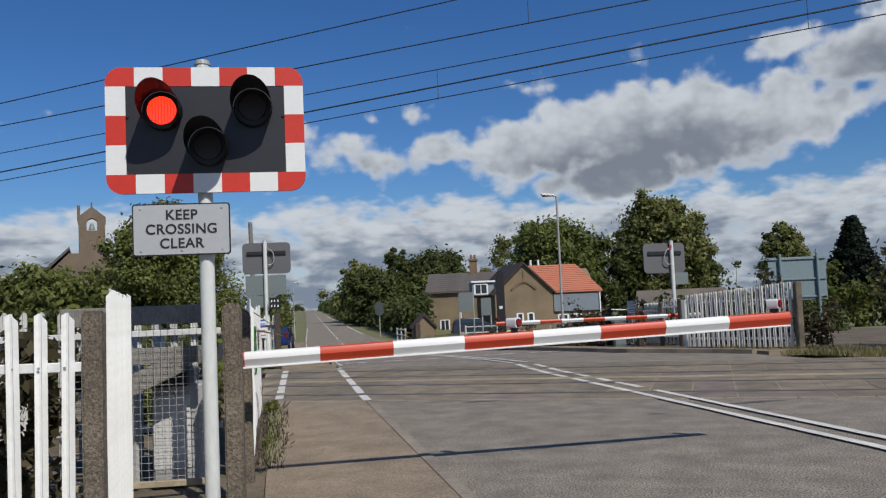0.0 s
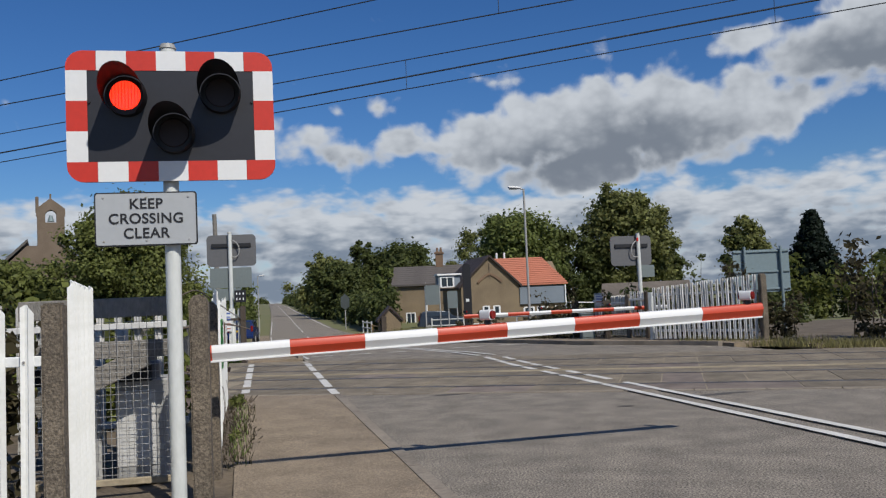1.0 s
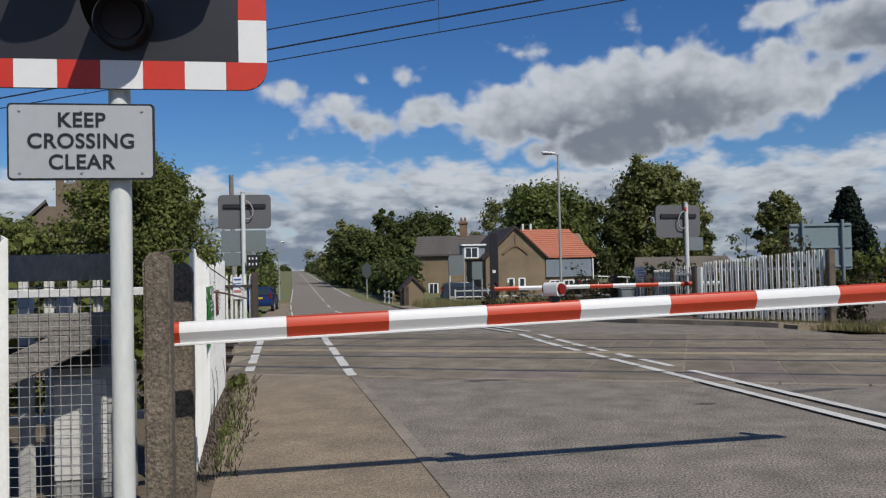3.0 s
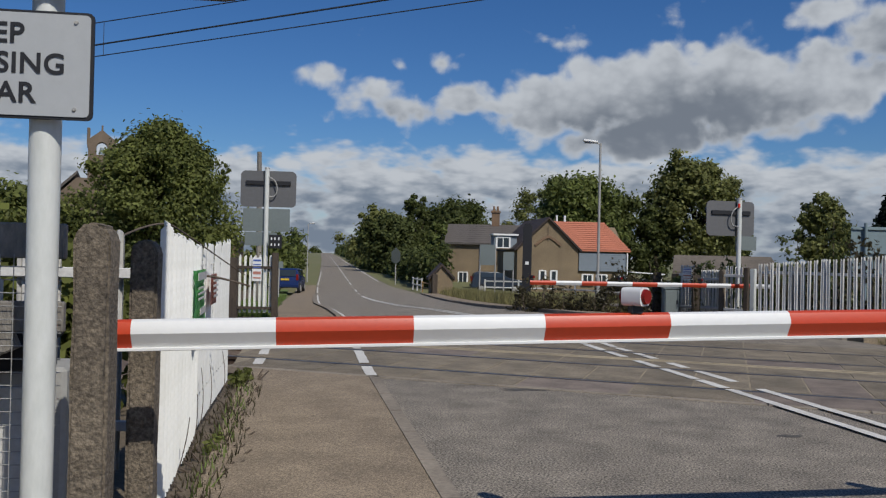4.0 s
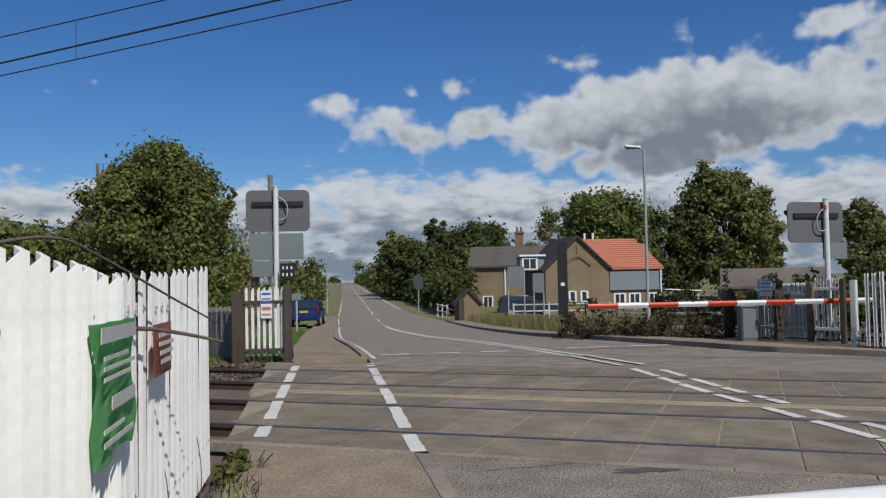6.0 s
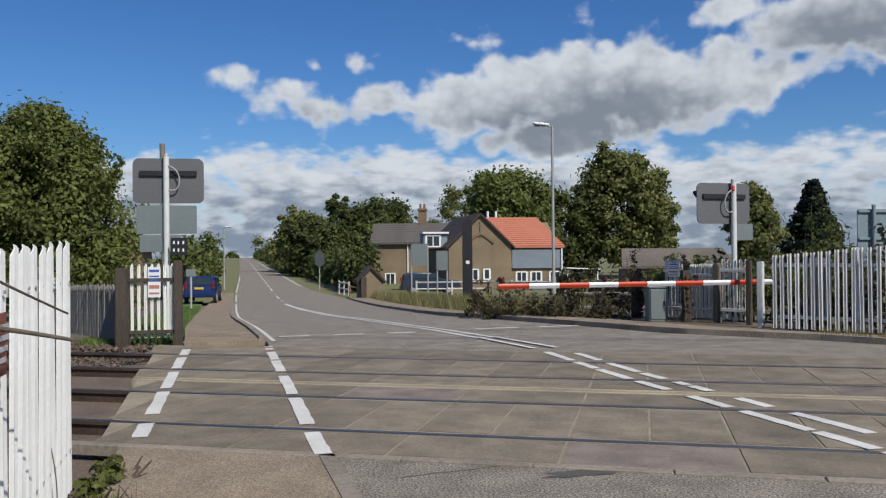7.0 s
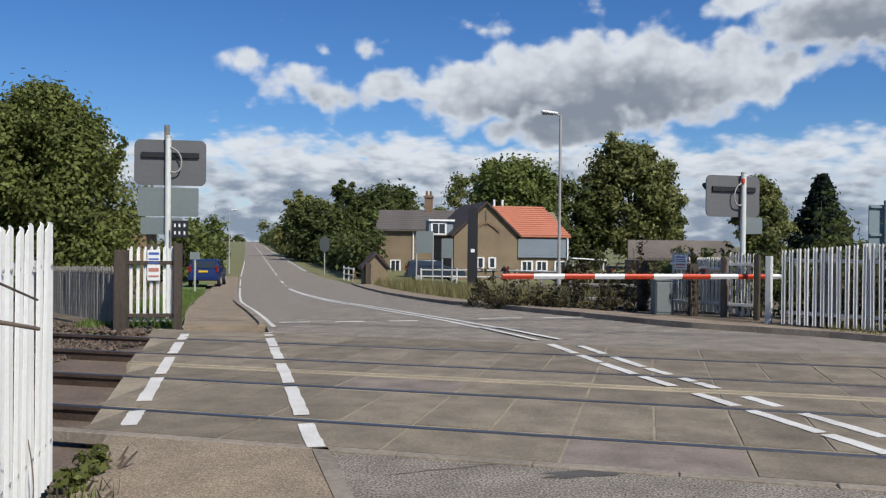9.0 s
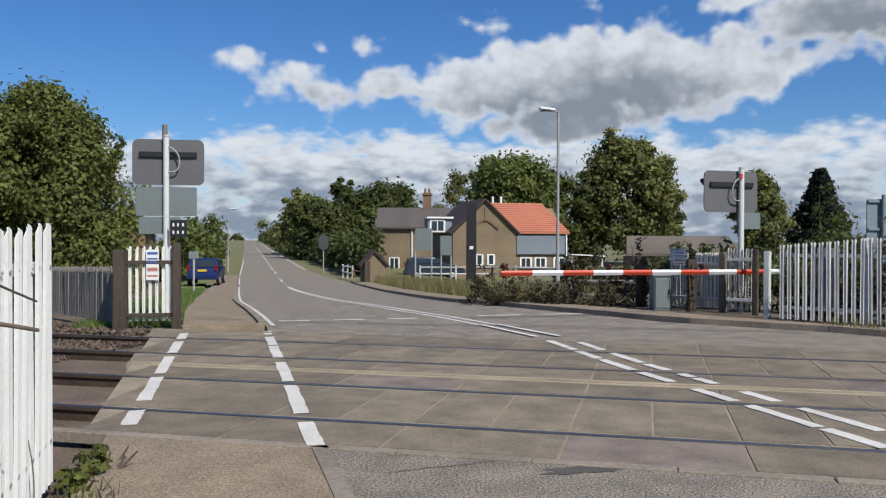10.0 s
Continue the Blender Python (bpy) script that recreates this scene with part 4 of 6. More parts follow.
        # cable loop behind the board
        pts = [(loop * px, py, pz) for px, py, pz in ((0.04, 0.03, zc + 0.28), (0.16, 0.05, zc + 0.24), (0.25, 0.04, zc + 0.08), (0.24, 0.03, zc - 0.1), (0.16, 0.02, zc - 0.2), (0.05, 0.03, zc - 0.18))]
        cu = bpy.data.curves.new("cable", "CURVE")
        cu.dimensions, cu.bevel_depth = "3D", 0.014
        sp = cu.splines.new("NURBS")
        sp.points.add(len(pts) - 1)
        for q, p in zip(sp.points, pts):
            q.co = (*p, 1)
        sp.use_endpoint_u, sp.order_u = True, 3
        cu.materials.append(M["galv"])
        new("cable", cu).parent = ob
    return ob


signal_near = wigwag((1.402, -6.485, 0), 26.0, "road signal with chequered board and one lit red lamp", True)
signal_left = wigwag((-6.62, 8.72, -0.05), 203.0, "grey back of a road signal on a pale steel pole", False, 0.905, 2.94, -1, -0.03)
signal_right = wigwag((4.00, 12.72, -0.12), 212.0, "grey back of a road signal beside the far barrier", False, 0.89, 2.57, 1, 0.20)
bm = B()
box(bm, (0.05, 0.06, 2.88), (0.06, 0.03, 0.10), 0.008)
part("red_tag", bm, M["red"], signal_right, "small red fitting on the pole")


def back_plate(ob, w, h, x, z, ma, label, y=0.02):
    bm = B()
    slab(bm, rounded(w, h, 0.02, 3), -0.075, -0.06)
    part("back_plate", bm, ma, ob, label, m=Matrix.Translation((x, y, z)))


back_plate(signal_left, 1.10, 0.54, 0.0, 2.20, M["grey_green"], "grey green back of a notice plate")
back_plate(signal_left, 0.75, 0.32, 0.12, 1.75, M["grey_green"], "grey green back of a small plate")
back_plate(signal_right, 0.56, 0.34, -0.22, 1.98, M["grey_green"], "pale grey back of a small plate")


def palisade(name, a, b, za, zb, pale_w, gap, material, label, foot=0.08, rails=(0.32, 1.28), rail_side=-1, rail_mat=None, curve=0.0, thick=0.034, category="fence", tops="round", base=None):
    """Pales with shaped tops on two rails, from a to b."""
    a, b = Vector((*a, 0)), Vector((*b, 0))
    a.z, b.z = base or (ground_z(a.x, a.y), ground_z(b.x, b.y))
    d = b - a
    n = max(2, int(round(d.length / (pale_w + gap))))
    turn = math.atan2(d.y, d.x)
    ob = thing(name, Matrix.Translation(a) @ Matrix.Rotation(turn, 4, "Z"), label, category)
    length = Vector((d.x, d.y)).length
    shared = {}
    rs = random.Random(int(length * 1000))
    for k in range(n):
        u = (k + 0.5) / n
        h = za + (zb - za) * u + curve * math.sin(math.pi * u) + rs.uniform(-0.008, 0.008)
        bm = B()
        w = pale_w / 2
        # folded steel pale: W-shaped in plan, with a pointed or rounded head
        plan = [(-w, 0.0), (-w * 0.62, thick), (-w * 0.22, thick * 0.35), (w * 0.22, thick * 0.35), (w * 0.62, thick), (w, 0.0)]
        drop = [0.05, 0.015, 0.0, 0.0, 0.015, 0.05] if tops == "round" else [0.012, 0.0, 0.03, 0.03, 0.0, 0.012]
        rows = []
        for off in (0.0, 0.004):
            rows.append([(bm.verts.new((px, -py + off, foot)), bm.verts.new((px, -py + off, h - dz))) for (px, py), dz in zip(plan, drop)])
        for r0 in rows:
            for q0, q1 in zip(r0, r0[1:]):
                bm.faces.new((q0[0], q1[0], q1[1], q0[1]))
        for q0, q1, g0, g1 in zip(rows[0], rows[0][1:], rows[1], rows[1][1:]):
            bm.faces.new((q0[1], q1[1], g1[1], g0[1]))
            bm.faces.new((q0[0], q1[0], g1[0], g0[0]))
        for e in (0, -1):
            bm.faces.new((rows[0][e][0], rows[0][e][1], rows[1][e][1], rows[1][e][0]))
        bmesh.ops.recalc_face_normals(bm, faces=bm.faces)
        if rail_side < 0:
            bmesh.ops.rotate(bm, verts=bm.verts, matrix=Matrix.Rotation(math.pi, 3, "Z"))
        p = part("pale", bm, material, ob, m=Matrix.Translation((u * length, 0, d.z * u)) @ pose(0, 0, 0, rs.uniform(-0.6, 0.6), rs.uniform(-0.5, 0.5), 0))
    for z in rails:
        bm = B()
        box(bm, (length / 2, rail_side * 0.026, z + d.z / 2), (length, 0.04, 0.06), 0.004, rot=Matrix.Rotation(-math.atan2(d.z, length), 3, "Y"))
        part("fence_rail", bm, rail_mat or material, ob)
    for z in rails:
        for k in range(n):
            u = (k + 0.5) / n
            bm = shared.get("bolt")
            if bm is None:
                b0 = B()
                cyl(b0, (0, 0, 0), (0, 0.008, 0), 0.009, 0.007, 6)
                shared["bolt"] = bm = mesh("bolt", b0, M["galv"])
            o = new("bolt", bm)
            o.parent = ob
            o.matrix_local = Matrix.Translation((u * length, -rail_side * (thick * 0.35 + 0.008), z + d.z * u))
    return ob


def post(name, place, w, d, h, material, label, turn=0, round_top=True, category="post", lean=0.0):
    bm = B()
    if round_top:
        out = [(-w / 2, -0.3), (w / 2, -0.3), (w / 2, h - w * 0.42), (w * 0.36, h - w * 0.12), (w * 0.15, h), (-w * 0.15, h), (-w * 0.36, h - w * 0.12), (-w / 2, h - w * 0.42)]
    else:
        out = [(-w / 2, -0.3), (w / 2, -0.3), (w / 2, h), (-w / 2, h)]
    slab(bm, out, -d / 2, d / 2)
    es = [e for e in bm.edges]
    bmesh.ops.bevel(bm, geom=es, offset=0.012, segments=2, affect="EDGES", clamp_overlap=True)
    rs = random.Random(int(h * 999))
    bmesh.ops.subdivide_edges(bm, edges=[e for e in bm.edges if e.calc_length() > 0.4], cuts=6)
    for v in bm.verts:
        v.co += Vector((rs.uniform(-1, 1), rs.uniform(-1, 1), 0)) * 0.003
    return solid(name, bm, material, label, category, m=pose(place[0], place[1], ground_z(place[0], place[1]) if len(place) < 3 else place[2], lean, 0, turn), shade=True)


# near side, footway fences
F0, F1, F2 = (1.06, -5.37), (0.15, -3.75), (-1.074, -1.411)
palisade("white_fence", F0, F1, 1.55, 1.44, 0.10, 0.05, M["white"], "white painted metal palisade fence beside the footway", curve=-0.02, rail_side=1, thick=0.034)
palisade("white_fence", F1, F2, 1.44, 1.52, 0.105, 0.045, M["white"], "white painted palisade fence panel at the crossing's edge", curve=-0.01, rail_side=1, thick=0.012)
palisade("white_fence", (1.30, -7.50), (0.80, -6.65), 1.61, 1.575, 0.088, 0.05, M["white"], "white painted palisade fence panel behind the signal", rail_side=1, thick=0.034)
palisade("white_fence", (1.27, -7.69), (-2.6, -8.42), 1.455, 1.455, 0.08, 0.088, M["white"], "white palisade fence with wide gaps in front of scrub", rails=(0.18, 1.12), rail_side=-1)
palisade("white_fence", (0.42, -4.76), (-2.6, -6.36), 1.50, 1.50, 0.07, 0.10, M["white_old"], "weathered white palisade fence behind wire mesh", rails=(0.35, 1.25), rail_side=1)
post("concrete_post", (1.495, -6.31), 0.135, 0.15, 1.49, M["concrete"], "weathered round-topped concrete fence post beside the barrier", 26)
post("concrete_post", (1.135, -5.555), 0.125, 0.13, 1.44, M["concrete"], "mossy concrete fence post holding a white panel", 26)
post("concrete_post", (1.30, -7.60), 0.12, 0.13, 1.46, M["concrete"], "rough stained concrete fence post", 26, round_top=False)


def mesh_guard():
    """Wire mesh panel with timber rails, and the barrier's machine behind it."""
    a, b = Vector((0.10, -6.55, 0)), Vector((1.13, -6.085, 0))
    d = b - a
    turn = math.degrees(math.atan2(d.y, d.x))
    ob = thing("mesh_guard", pose(a.x, a.y, 0, 0, 0, turn), "galvanised wire mesh guard with grey timber rails", "guard")
    Lg = d.length
    for z, h in ((1.42, 0.15), (1.10, 0.13)):
        bm = B()
        box(bm, (Lg / 2, 0.03, z), (Lg, 0.04, h), 0.006)
        part("timber_rail", bm, M["timber_grey"], ob, "grey weathered plank")
    bm = B()
    box(bm, (Lg / 2, 0.0, 0.10), (Lg, 0.05, 0.05), 0.005)
    part("bottom_rail", bm, M["beam"], ob)
    brace = B()
    box(brace, (Lg * 0.45, 0.035, 0.86), (Lg * 0.8, 0.035, 0.16), 0.006, rot=Matrix.Rotation(radians(-24), 3, "Y"))
    part("brace", brace, M["timber_grey"], ob)
    wires = B()
    step = 0.055
    for k in range(int(Lg / step) + 1):
        cyl(wires, (k * step, -0.012, 0.1), (k * step, -0.012, 1.36), 0.0022, n=4)
    for k in range(int(1.26 / step) + 1):
        cyl(wires, (0, -0.010, 0.1 + k * step), (Lg, -0.010, 0.1 + k * step), 0.0022, n=4)
    part("wire_mesh", wires, M["galv"], ob)
    # barrier machine
    mc = thing("barrier_machine", pose(0.62, -5.72, 0, 0, 0, 26), "pale grey barrier machine cabinet behind the mesh", "machine")
    bm = B()
    box(bm, (0, 0, 0.42), (0.42, 0.36, 0.84), 0.02)
    part("cabinet", bm, M["galv"], mc)
    bm = B()
    box(bm, (-0.05, -0.186, 0.45), (0.30, 0.012, 0.6), 0.004)
    part("cabinet_door", bm, M["white_old"], mc)
    bm = B()
    cyl(bm, (0.0, -0.3, 0.98), (0.0, 0.3, 0.98), 0.06, n=14)
    part("axle", bm, M["black"], mc)
    bm = B()
    box(bm, (0, -0.1, 0.88), (0.26, 0.14, 0.2), 0.02)
    part("bearing", bm, M["grey"], mc)
    bm = B()
    box(bm, (-0.35, -0.3, 0.9), (0.9, 0.03, 0.14), 0.01)
    part("counterweight_arm", bm, M["black"], mc)
    for x in (0.0, 0.2):
        p = B()
        box(p, (0.30 + x, -5.95 + x * 0.5, 0.62), (0.09, 0.05, 1.24), 0.004)
        solid("marker_post", p, M["white_old"], "weathered white timber upright behind the mesh", "post")


mesh_guard()


def banner(a, b, z0, z1, ma, label, name, bars, bar_mat):
    a, b = Vector((*a, 0)), Vector((*b, 0))
    d = b - a
    ob = thing(name, pose(a.x, a.y, 0, 0, 0, math.degrees(math.atan2(d.y, d.x))), label, "sign")
    bm = B()
    n = 8
    lo = [[None] * 9 for _ in range(n + 1)]
    for i in range(n + 1):
        for j in range(9):
            sag = 0.012 * math.sin(i * 1.9 + j) if name == "banner" else 0
            lo[i][j] = bm.verts.new((d.length * i / n + (0.012 * math.sin(j * 1.3) if name == "banner" else 0), -0.056 + sag, z0 + (z1 - z0) * j / 8 - (0.02 * math.sin(i * 0.9) if j == 0 and name == "banner" else 0)))
    for i in range(n):
        for j in range(8):
            bm.faces.new((lo[i][j], lo[i + 1][j], lo[i + 1][j + 1], lo[i][j + 1]))
    bmesh.ops.solidify(bm, geom=bm.faces[:], thickness=0.004)
    part("sheet", bm, ma, ob, shade=True)
    for (u0, u1, v0, v1) in bars:
        bm = B()
        box(bm, (d.length * (u0 + u1) / 2, -0.074, z0 + (z1 - z0) * (v0 + v1) / 2), (d.length * (u1 - u0), 0.003, (z1 - z0) * (v1 - v0)))
        part("print_bar", bm, bar_mat, ob)
    return ob


banner((0.42, -4.235), (0.10, -3.66), 0.78, 1.26, M["green"], "green plastic banner with white print tied to the fence", "banner", [(0.06, 0.94, 0.86, 0.97), (0.12, 0.72, 0.735, 0.765), (0.12, 0.9, 0.66, 0.69), (0.12, 0.8, 0.585, 0.615), (0.3, 0.9, 0.36, 0.46), (0.12, 0.6, 0.22, 0.25), (0.12, 0.85, 0.12, 0.16)], M["white_old"])
banner((-0.075, -3.32), (-0.275, -2.937), 0.97, 1.21, M["plate_red"], "faded red warning plate with pale print", "warning_plate", [(0.1, 0.9, 0.75, 0.83), (0.1, 0.9, 0.58, 0.66), (0.15, 0.85, 0.41, 0.49), (0.2, 0.8, 0.24, 0.32)], M["white_old"])


def stick(pts, r, label, ma="twig", name="branch", category="branch"):
    cu = bpy.data.curves.new(name, "CURVE")
    cu.dimensions, cu.bevel_depth = "3D", r
    sp = cu.splines.new("NURBS")
    sp.points.add(len(pts) - 1)
    for k, (q, p) in enumerate(zip(sp.points, pts)):
        q.co = (*p, 1)
        q.radius = 1 - 0.6 * k / len(pts)
    sp.use_endpoint_u, sp.order_u = True, 3
    cu.materials.append(M[ma])
    return tagged(new(name, cu), label, category)


stick([(-0.2, -3.85, 1.18), (0.0, -3.50, 1.22), (0.12, -3.25, 1.17), (0.17, -3.05, 1.12)], 0.012, "bare dead branch poking through the fence")
stick([(0.15, -4.6, 1.45), (0.02, -4.0, 1.62), (-0.05, -3.55, 1.5), (0.02, -3.2, 1.32), (0.0, -2.85, 1.2)], 0.008, "thin bare bramble stem arching over the fence")

# far side, footway gate
post("timber_post", (-6.15, 6.62), 0.2, 0.2, 1.28, M["timber"], "dark old railway sleeper post", 20, round_top=False)
post("timber_post", (-5.35, 6.98), 0.13, 0.13, 1.40, M["timber"], "dark timber gate post", 20, round_top=False)
palisade("white_fence", (-6.08, 6.70), (-5.42, 7.0), 1.34, 1.36, 0.055, 0.048, M["white"], "short white palisade fence between timber posts", foot=0.12, rails=(0.22, 1.08), rail_side=-1, rail_mat=M["timber"])
# grey timber colour stands in for the tree's shade on weathered white pales
palisade("white_fence", (-6.25, 6.75), (-10.5, 9.9), 1.02, 1.0, 0.085, 0.06, M["timber_grey"], "weathered white palisade fence running beside the track, greyed as tree shade", rails=(0.25, 0.95), rail_side=-1)


def notice(place, turn, w, h, label):
    ob = thing("notice", pose(*place, 0, 0, turn), label, "sign")
    bm = B()
    box(bm, (0, 0, 0), (w, 0.008, h), 0.002)
    part("plate", bm, M["white_film"], ob)
    for z, hh, ma in ((0.38, 0.08, "blue"), (0.2, 0.05, "blue"), (0.08, 0.05, "blue"), (-0.15, 0.12, "plate_red"), (-0.36, 0.06, "plate_red")):
        bm = B()
        box(bm, (0, -0.006, z * h), (w * 0.8, 0.004, hh * h))
        part("print_bar", bm, M[ma], ob)


notice((-5.70, 6.83, 1.02), 24.5, 0.20, 0.50, "white notice with blue and red print on the fence")
# small black plate with unreadable pale marks
ob = thing("number_plate", pose(-6.47, 8.55, 1.64, 0, 0, 23), "small black plate with two rows of pale characters", "sign")
bm = B()
box(bm, (0.18, 0.02, 0), (0.30, 0.015, 0.32), 0.004)
part("plate", bm, M["black"], ob)
for z in (0.07, -0.07):
    for x in (0.09, 0.17, 0.26):
        bm = B()
        box(bm, (x, 0.010, z), (0.03, 0.004, 0.06))
        part("print_bar", bm, M["white_film"], ob)
# far right railway fence
palisade("grey_fence", (4.36, 10.17), (6.75, 8.86), 1.38, 1.60, 0.078, 0.05, M["white_old"], "weathered grey palisade fence on the railway boundary", foot=0.1, rails=(0.3, 1.2), rail_side=1, tops="split", base=(0.0, 0.0))
post("concrete_post", (6.86, 8.82), 0.15, 0.14, 1.6, M["concrete"], "pale concrete post at the fence's end", 30)
post("fence_post", (5.60, 9.56), 0.10, 0.08, 1.5, M["white_film"], "white painted steel post in the grey fence", -29, round_top=False)
bm = B()
box(bm, (0, 0, 0.80), (0.36, 0.012, 1.05), 0.003)
solid("sheet_panel", bm, M["galv"], "grey sheet fixed behind the palisade fence", "panel", m=pose(5.10, 9.83, 0, 0, 0, -29))
palisade("grey_fence", (2.62, 13.38), (2.98, 13.0), 1.33, 1.33, 0.055, 0.045, M["white_old"], "short grey palisade fence panel", foot=0.1, rails=(0.3, 1.1), tops="split")
palisade("grey_fence", (3.12, 13.08), (3.58, 12.62), 1.23, 1.24, 0.055, 0.045, M["white_old"], "grey palisade fence panel by the far barrier", foot=0.1, rails=(0.3, 1.0), tops="split")
palisade("grey_fence", (3.70, 12.29), (4.20, 11.98), 1.33, 1.32, 0.06, 0.06, M["white_old"], "grey palisade fence panel beside the signal pole", foot=0.1, rails=(0.3, 1.1), tops="split")
post("concrete_post", (3.64, 12.5), 0.13, 0.12, 1.25, M["concrete"], "stained concrete fence post between grey panels", -35)
post("timber_post", (4.17, 11.75), 0.10, 0.10, 1.3, M["timber"], "dark timber post by the fence", -30, round_top=False)
post("marker_post", (4.30, 11.1), 0.11, 0.10, 1.27, M["pole"], "pale painted steel post by the fence", -30, round_top=False)
post("timber_post", (3.03, 12.55), 0.17, 0.16, 1.1, M["timber"], "dark ivy-grown stump of a timber post", 10, round_top=False)
hedge("ivy", (2.98, 12.50, 0), (3.09, 12.56, 0), 1.1, 0.16, M["dryscrub"], "brown ivy clinging to a stump", 71, leaf=0.05, per_m=5000, lump=0.10, category="ivy", floor=0.0)
hedge("scrub", (2.5, 14.3, -0.05), (6.2, 11.2, -0.05), 1.05, 0.8, M["oak"], "dark scrub behind the grey fence", 72, leaf=0.07, per_m=1000, lump=0.3, ragged=0.5)
hedge("scrub", (5.0, 10.9, -0.05), (7.6, 9.4, -0.05), 1.15, 0.9, M["dryscrub"], "dark brown thicket behind the palisade", 73, leaf=0.07, per_m=1000, lump=0.3, ragged=0.5)


def cabinet(place, turn, w, d, h, ma, label):
    ob = thing("cabinet", pose(*place, 0, 0, turn), label, "cabinet")
    bm = B()
    box(bm, (0, 0, h / 2), (w, d, h), 0.02)
    part("body", bm, ma, ob)
    bm = B()
    box(bm, (0, -d / 2 - 0.008, h * 0.52), (w * 0.86, 0.014, h * 0.86), 0.004)
    part("door", bm, ma, ob)
    bm = B()
    box(bm, (0, 0, h + 0.015), (w + 0.04, d + 0.04, 0.03), 0.006)
    part("lid", bm, ma, ob)
    bm = B()
    box(bm, (w * 0.3, -d / 2 - 0.022, h * 0.55), (0.03, 0.02, 0.1), 0.004)
    part("handle", bm, M["black"], ob)


cabinet((2.42, 12.9, -0.02), 16, 0.38, 0.36, 0.72, M["grey_green"], "grey green equipment cabinet by the verge")
notice((2.80, 13.12, 1.08), -46, 0.34, 0.30, "small white notice with blue print by the fence")
post("timber_post", (2.0, 13.95), 0.2, 0.2, 1.15, M["timber"], "ivy covered old timber post", 10, round_top=False)
hedge("ivy", (1.94, 13.9, 0), (2.1, 13.95, 0), 1.25, 0.22, M["dryscrub"], "red brown ivy on an old post", 74, leaf=0.05, per_m=5000, lump=0.12, category="ivy", floor=0.0)


def road_sign_back():
    ob = thing("direction_sign", pose(7.36, 14.0, 0, 0, 0, 17), "large blue grey back of a road direction sign", "road sign")
    bm = B()
    slab(bm, rounded(1.63, 1.22, 0.03, 3), -0.02, 0.01)
    part("sign_back", bm, M["blue_grey"], ob, m=Matrix.Translation((0, 0, 1.72)))
    for z in (1.2, 1.7, 2.28):
        bm = B()
        box(bm, (0, -0.04, z), (1.61, 0.04, 0.05), 0.004)
        part("stiffener", bm, M["blue_grey"], ob)
    for x in (-0.5, 0.55):
        bm = B()
        cyl(bm, (x, -0.09, -0.3), (x, -0.09, 2.42), 0.04, n=12)
        part("post", bm, M["blue_grey"], ob, shade=True)


road_sign_back()


def street_lamp(place, h, label, turn=200):
    ob = thing("street_lamp", pose(*place, 0, 0, turn), label, "street lamp")
    bm = B()
    cyl(bm, (0, 0, -0.2), (0, 0, 1.3), 0.075, 0.075, 14)
    cyl(bm, (0, 0, 1.3), (0, 0, h), 0.05, 0.04, 14)
    part("pole", bm, M["galv"], ob, shade=True)
    bm = B()
    cyl(bm, (0, 0, h - 0.03), (0.22, 0, h + 0.03), 0.025, 0.022, 10)
    part("bracket", bm, M["galv"], ob)
    bm = B()
    box(bm, (0.36, 0, h + 0.06), (0.52, 0.18, 0.09), 0.03, rot=Matrix.Rotation(radians(-6), 3, "Y"))
    part("lantern", bm, M["white_film"], ob, shade=True)
    bm = B()
    box(bm, (0.40, 0, h + 0.005), (0.36, 0.13, 0.03), 0.01)
    part("diffuser", bm, M["glass"], ob)


street_lamp((-0.60, 21.2, -0.55), 6.05, "tall grey steel street lamp on the verge")
street_lamp(at(68.2, 0.2), 5.2, "distant grey street lamp on the footway", 20)


def black_post():
    ob = post("timber_post", (-5.17, 29.9), 0.42, 0.35, 3.75, M["black"], "tall thick black timber post with a white mark", 14, round_top=True)
    bm = B()
    box(bm, (0, -0.18, 1.9), (0.16, 0.01, 0.14))
    part("label", bm, M["white_film"], ob, "small white label")


black_post()


# ---- overhead wires ----
def wires():
    runs = ((1.52, 6.46, 0.0706), (1.52, 5.84, 0.052), (4.71, 6.34, 0.059), (4.73, 5.99, 0.069), (4.71, 5.73, 0.066))
    ob = thing("overhead_line", Matrix(), "dark overhead electric railway wires with droppers", "overhead line")

    def height(run, x):
        y, h, k = runs[run]
        return h + k * x if x > -16 else h - k * 16 - k * 0.5 * (-16 - x)

    for i, (y, h, k) in enumerate(runs):
        bm = B()
        xs = [-110, -60, -16, -8, 0, 8, 16, 40]
        for a, b in zip(xs, xs[1:]):
            cyl(bm, (a, y, height(i, a)), (b, y, height(i, b)), 0.017 if i == 3 else 0.011, n=6)
        part("wire", bm, M["wire"], ob)
    for lo, hi, xs in ((1, 0, (-5.9, 2.4, 10.8)), (4, 2, (-8.0, -0.2, 7.0))):
        for x in xs:
            bm = B()
            cyl(bm, (x, runs[lo][0], height(lo, x)), (x, runs[lo][0], height(hi, x)), 0.006, n=5)
            part("dropper", bm, M["wire"], ob)
    for x in (-52, 46):
        bm = B()
        cyl(bm, (x, -3.2, -0.4), (x, -3.2, 9.0), 0.16, 0.13, 10)
        cyl(bm, (x, 8.6, -0.4), (x, 8.6, 9.0), 0.16, 0.13, 10)
        box(bm, (x, 2.7, 8.6), (0.25, 12.2, 0.3), 0.02)
        part("gantry", bm, M["galv"], ob)


wires()
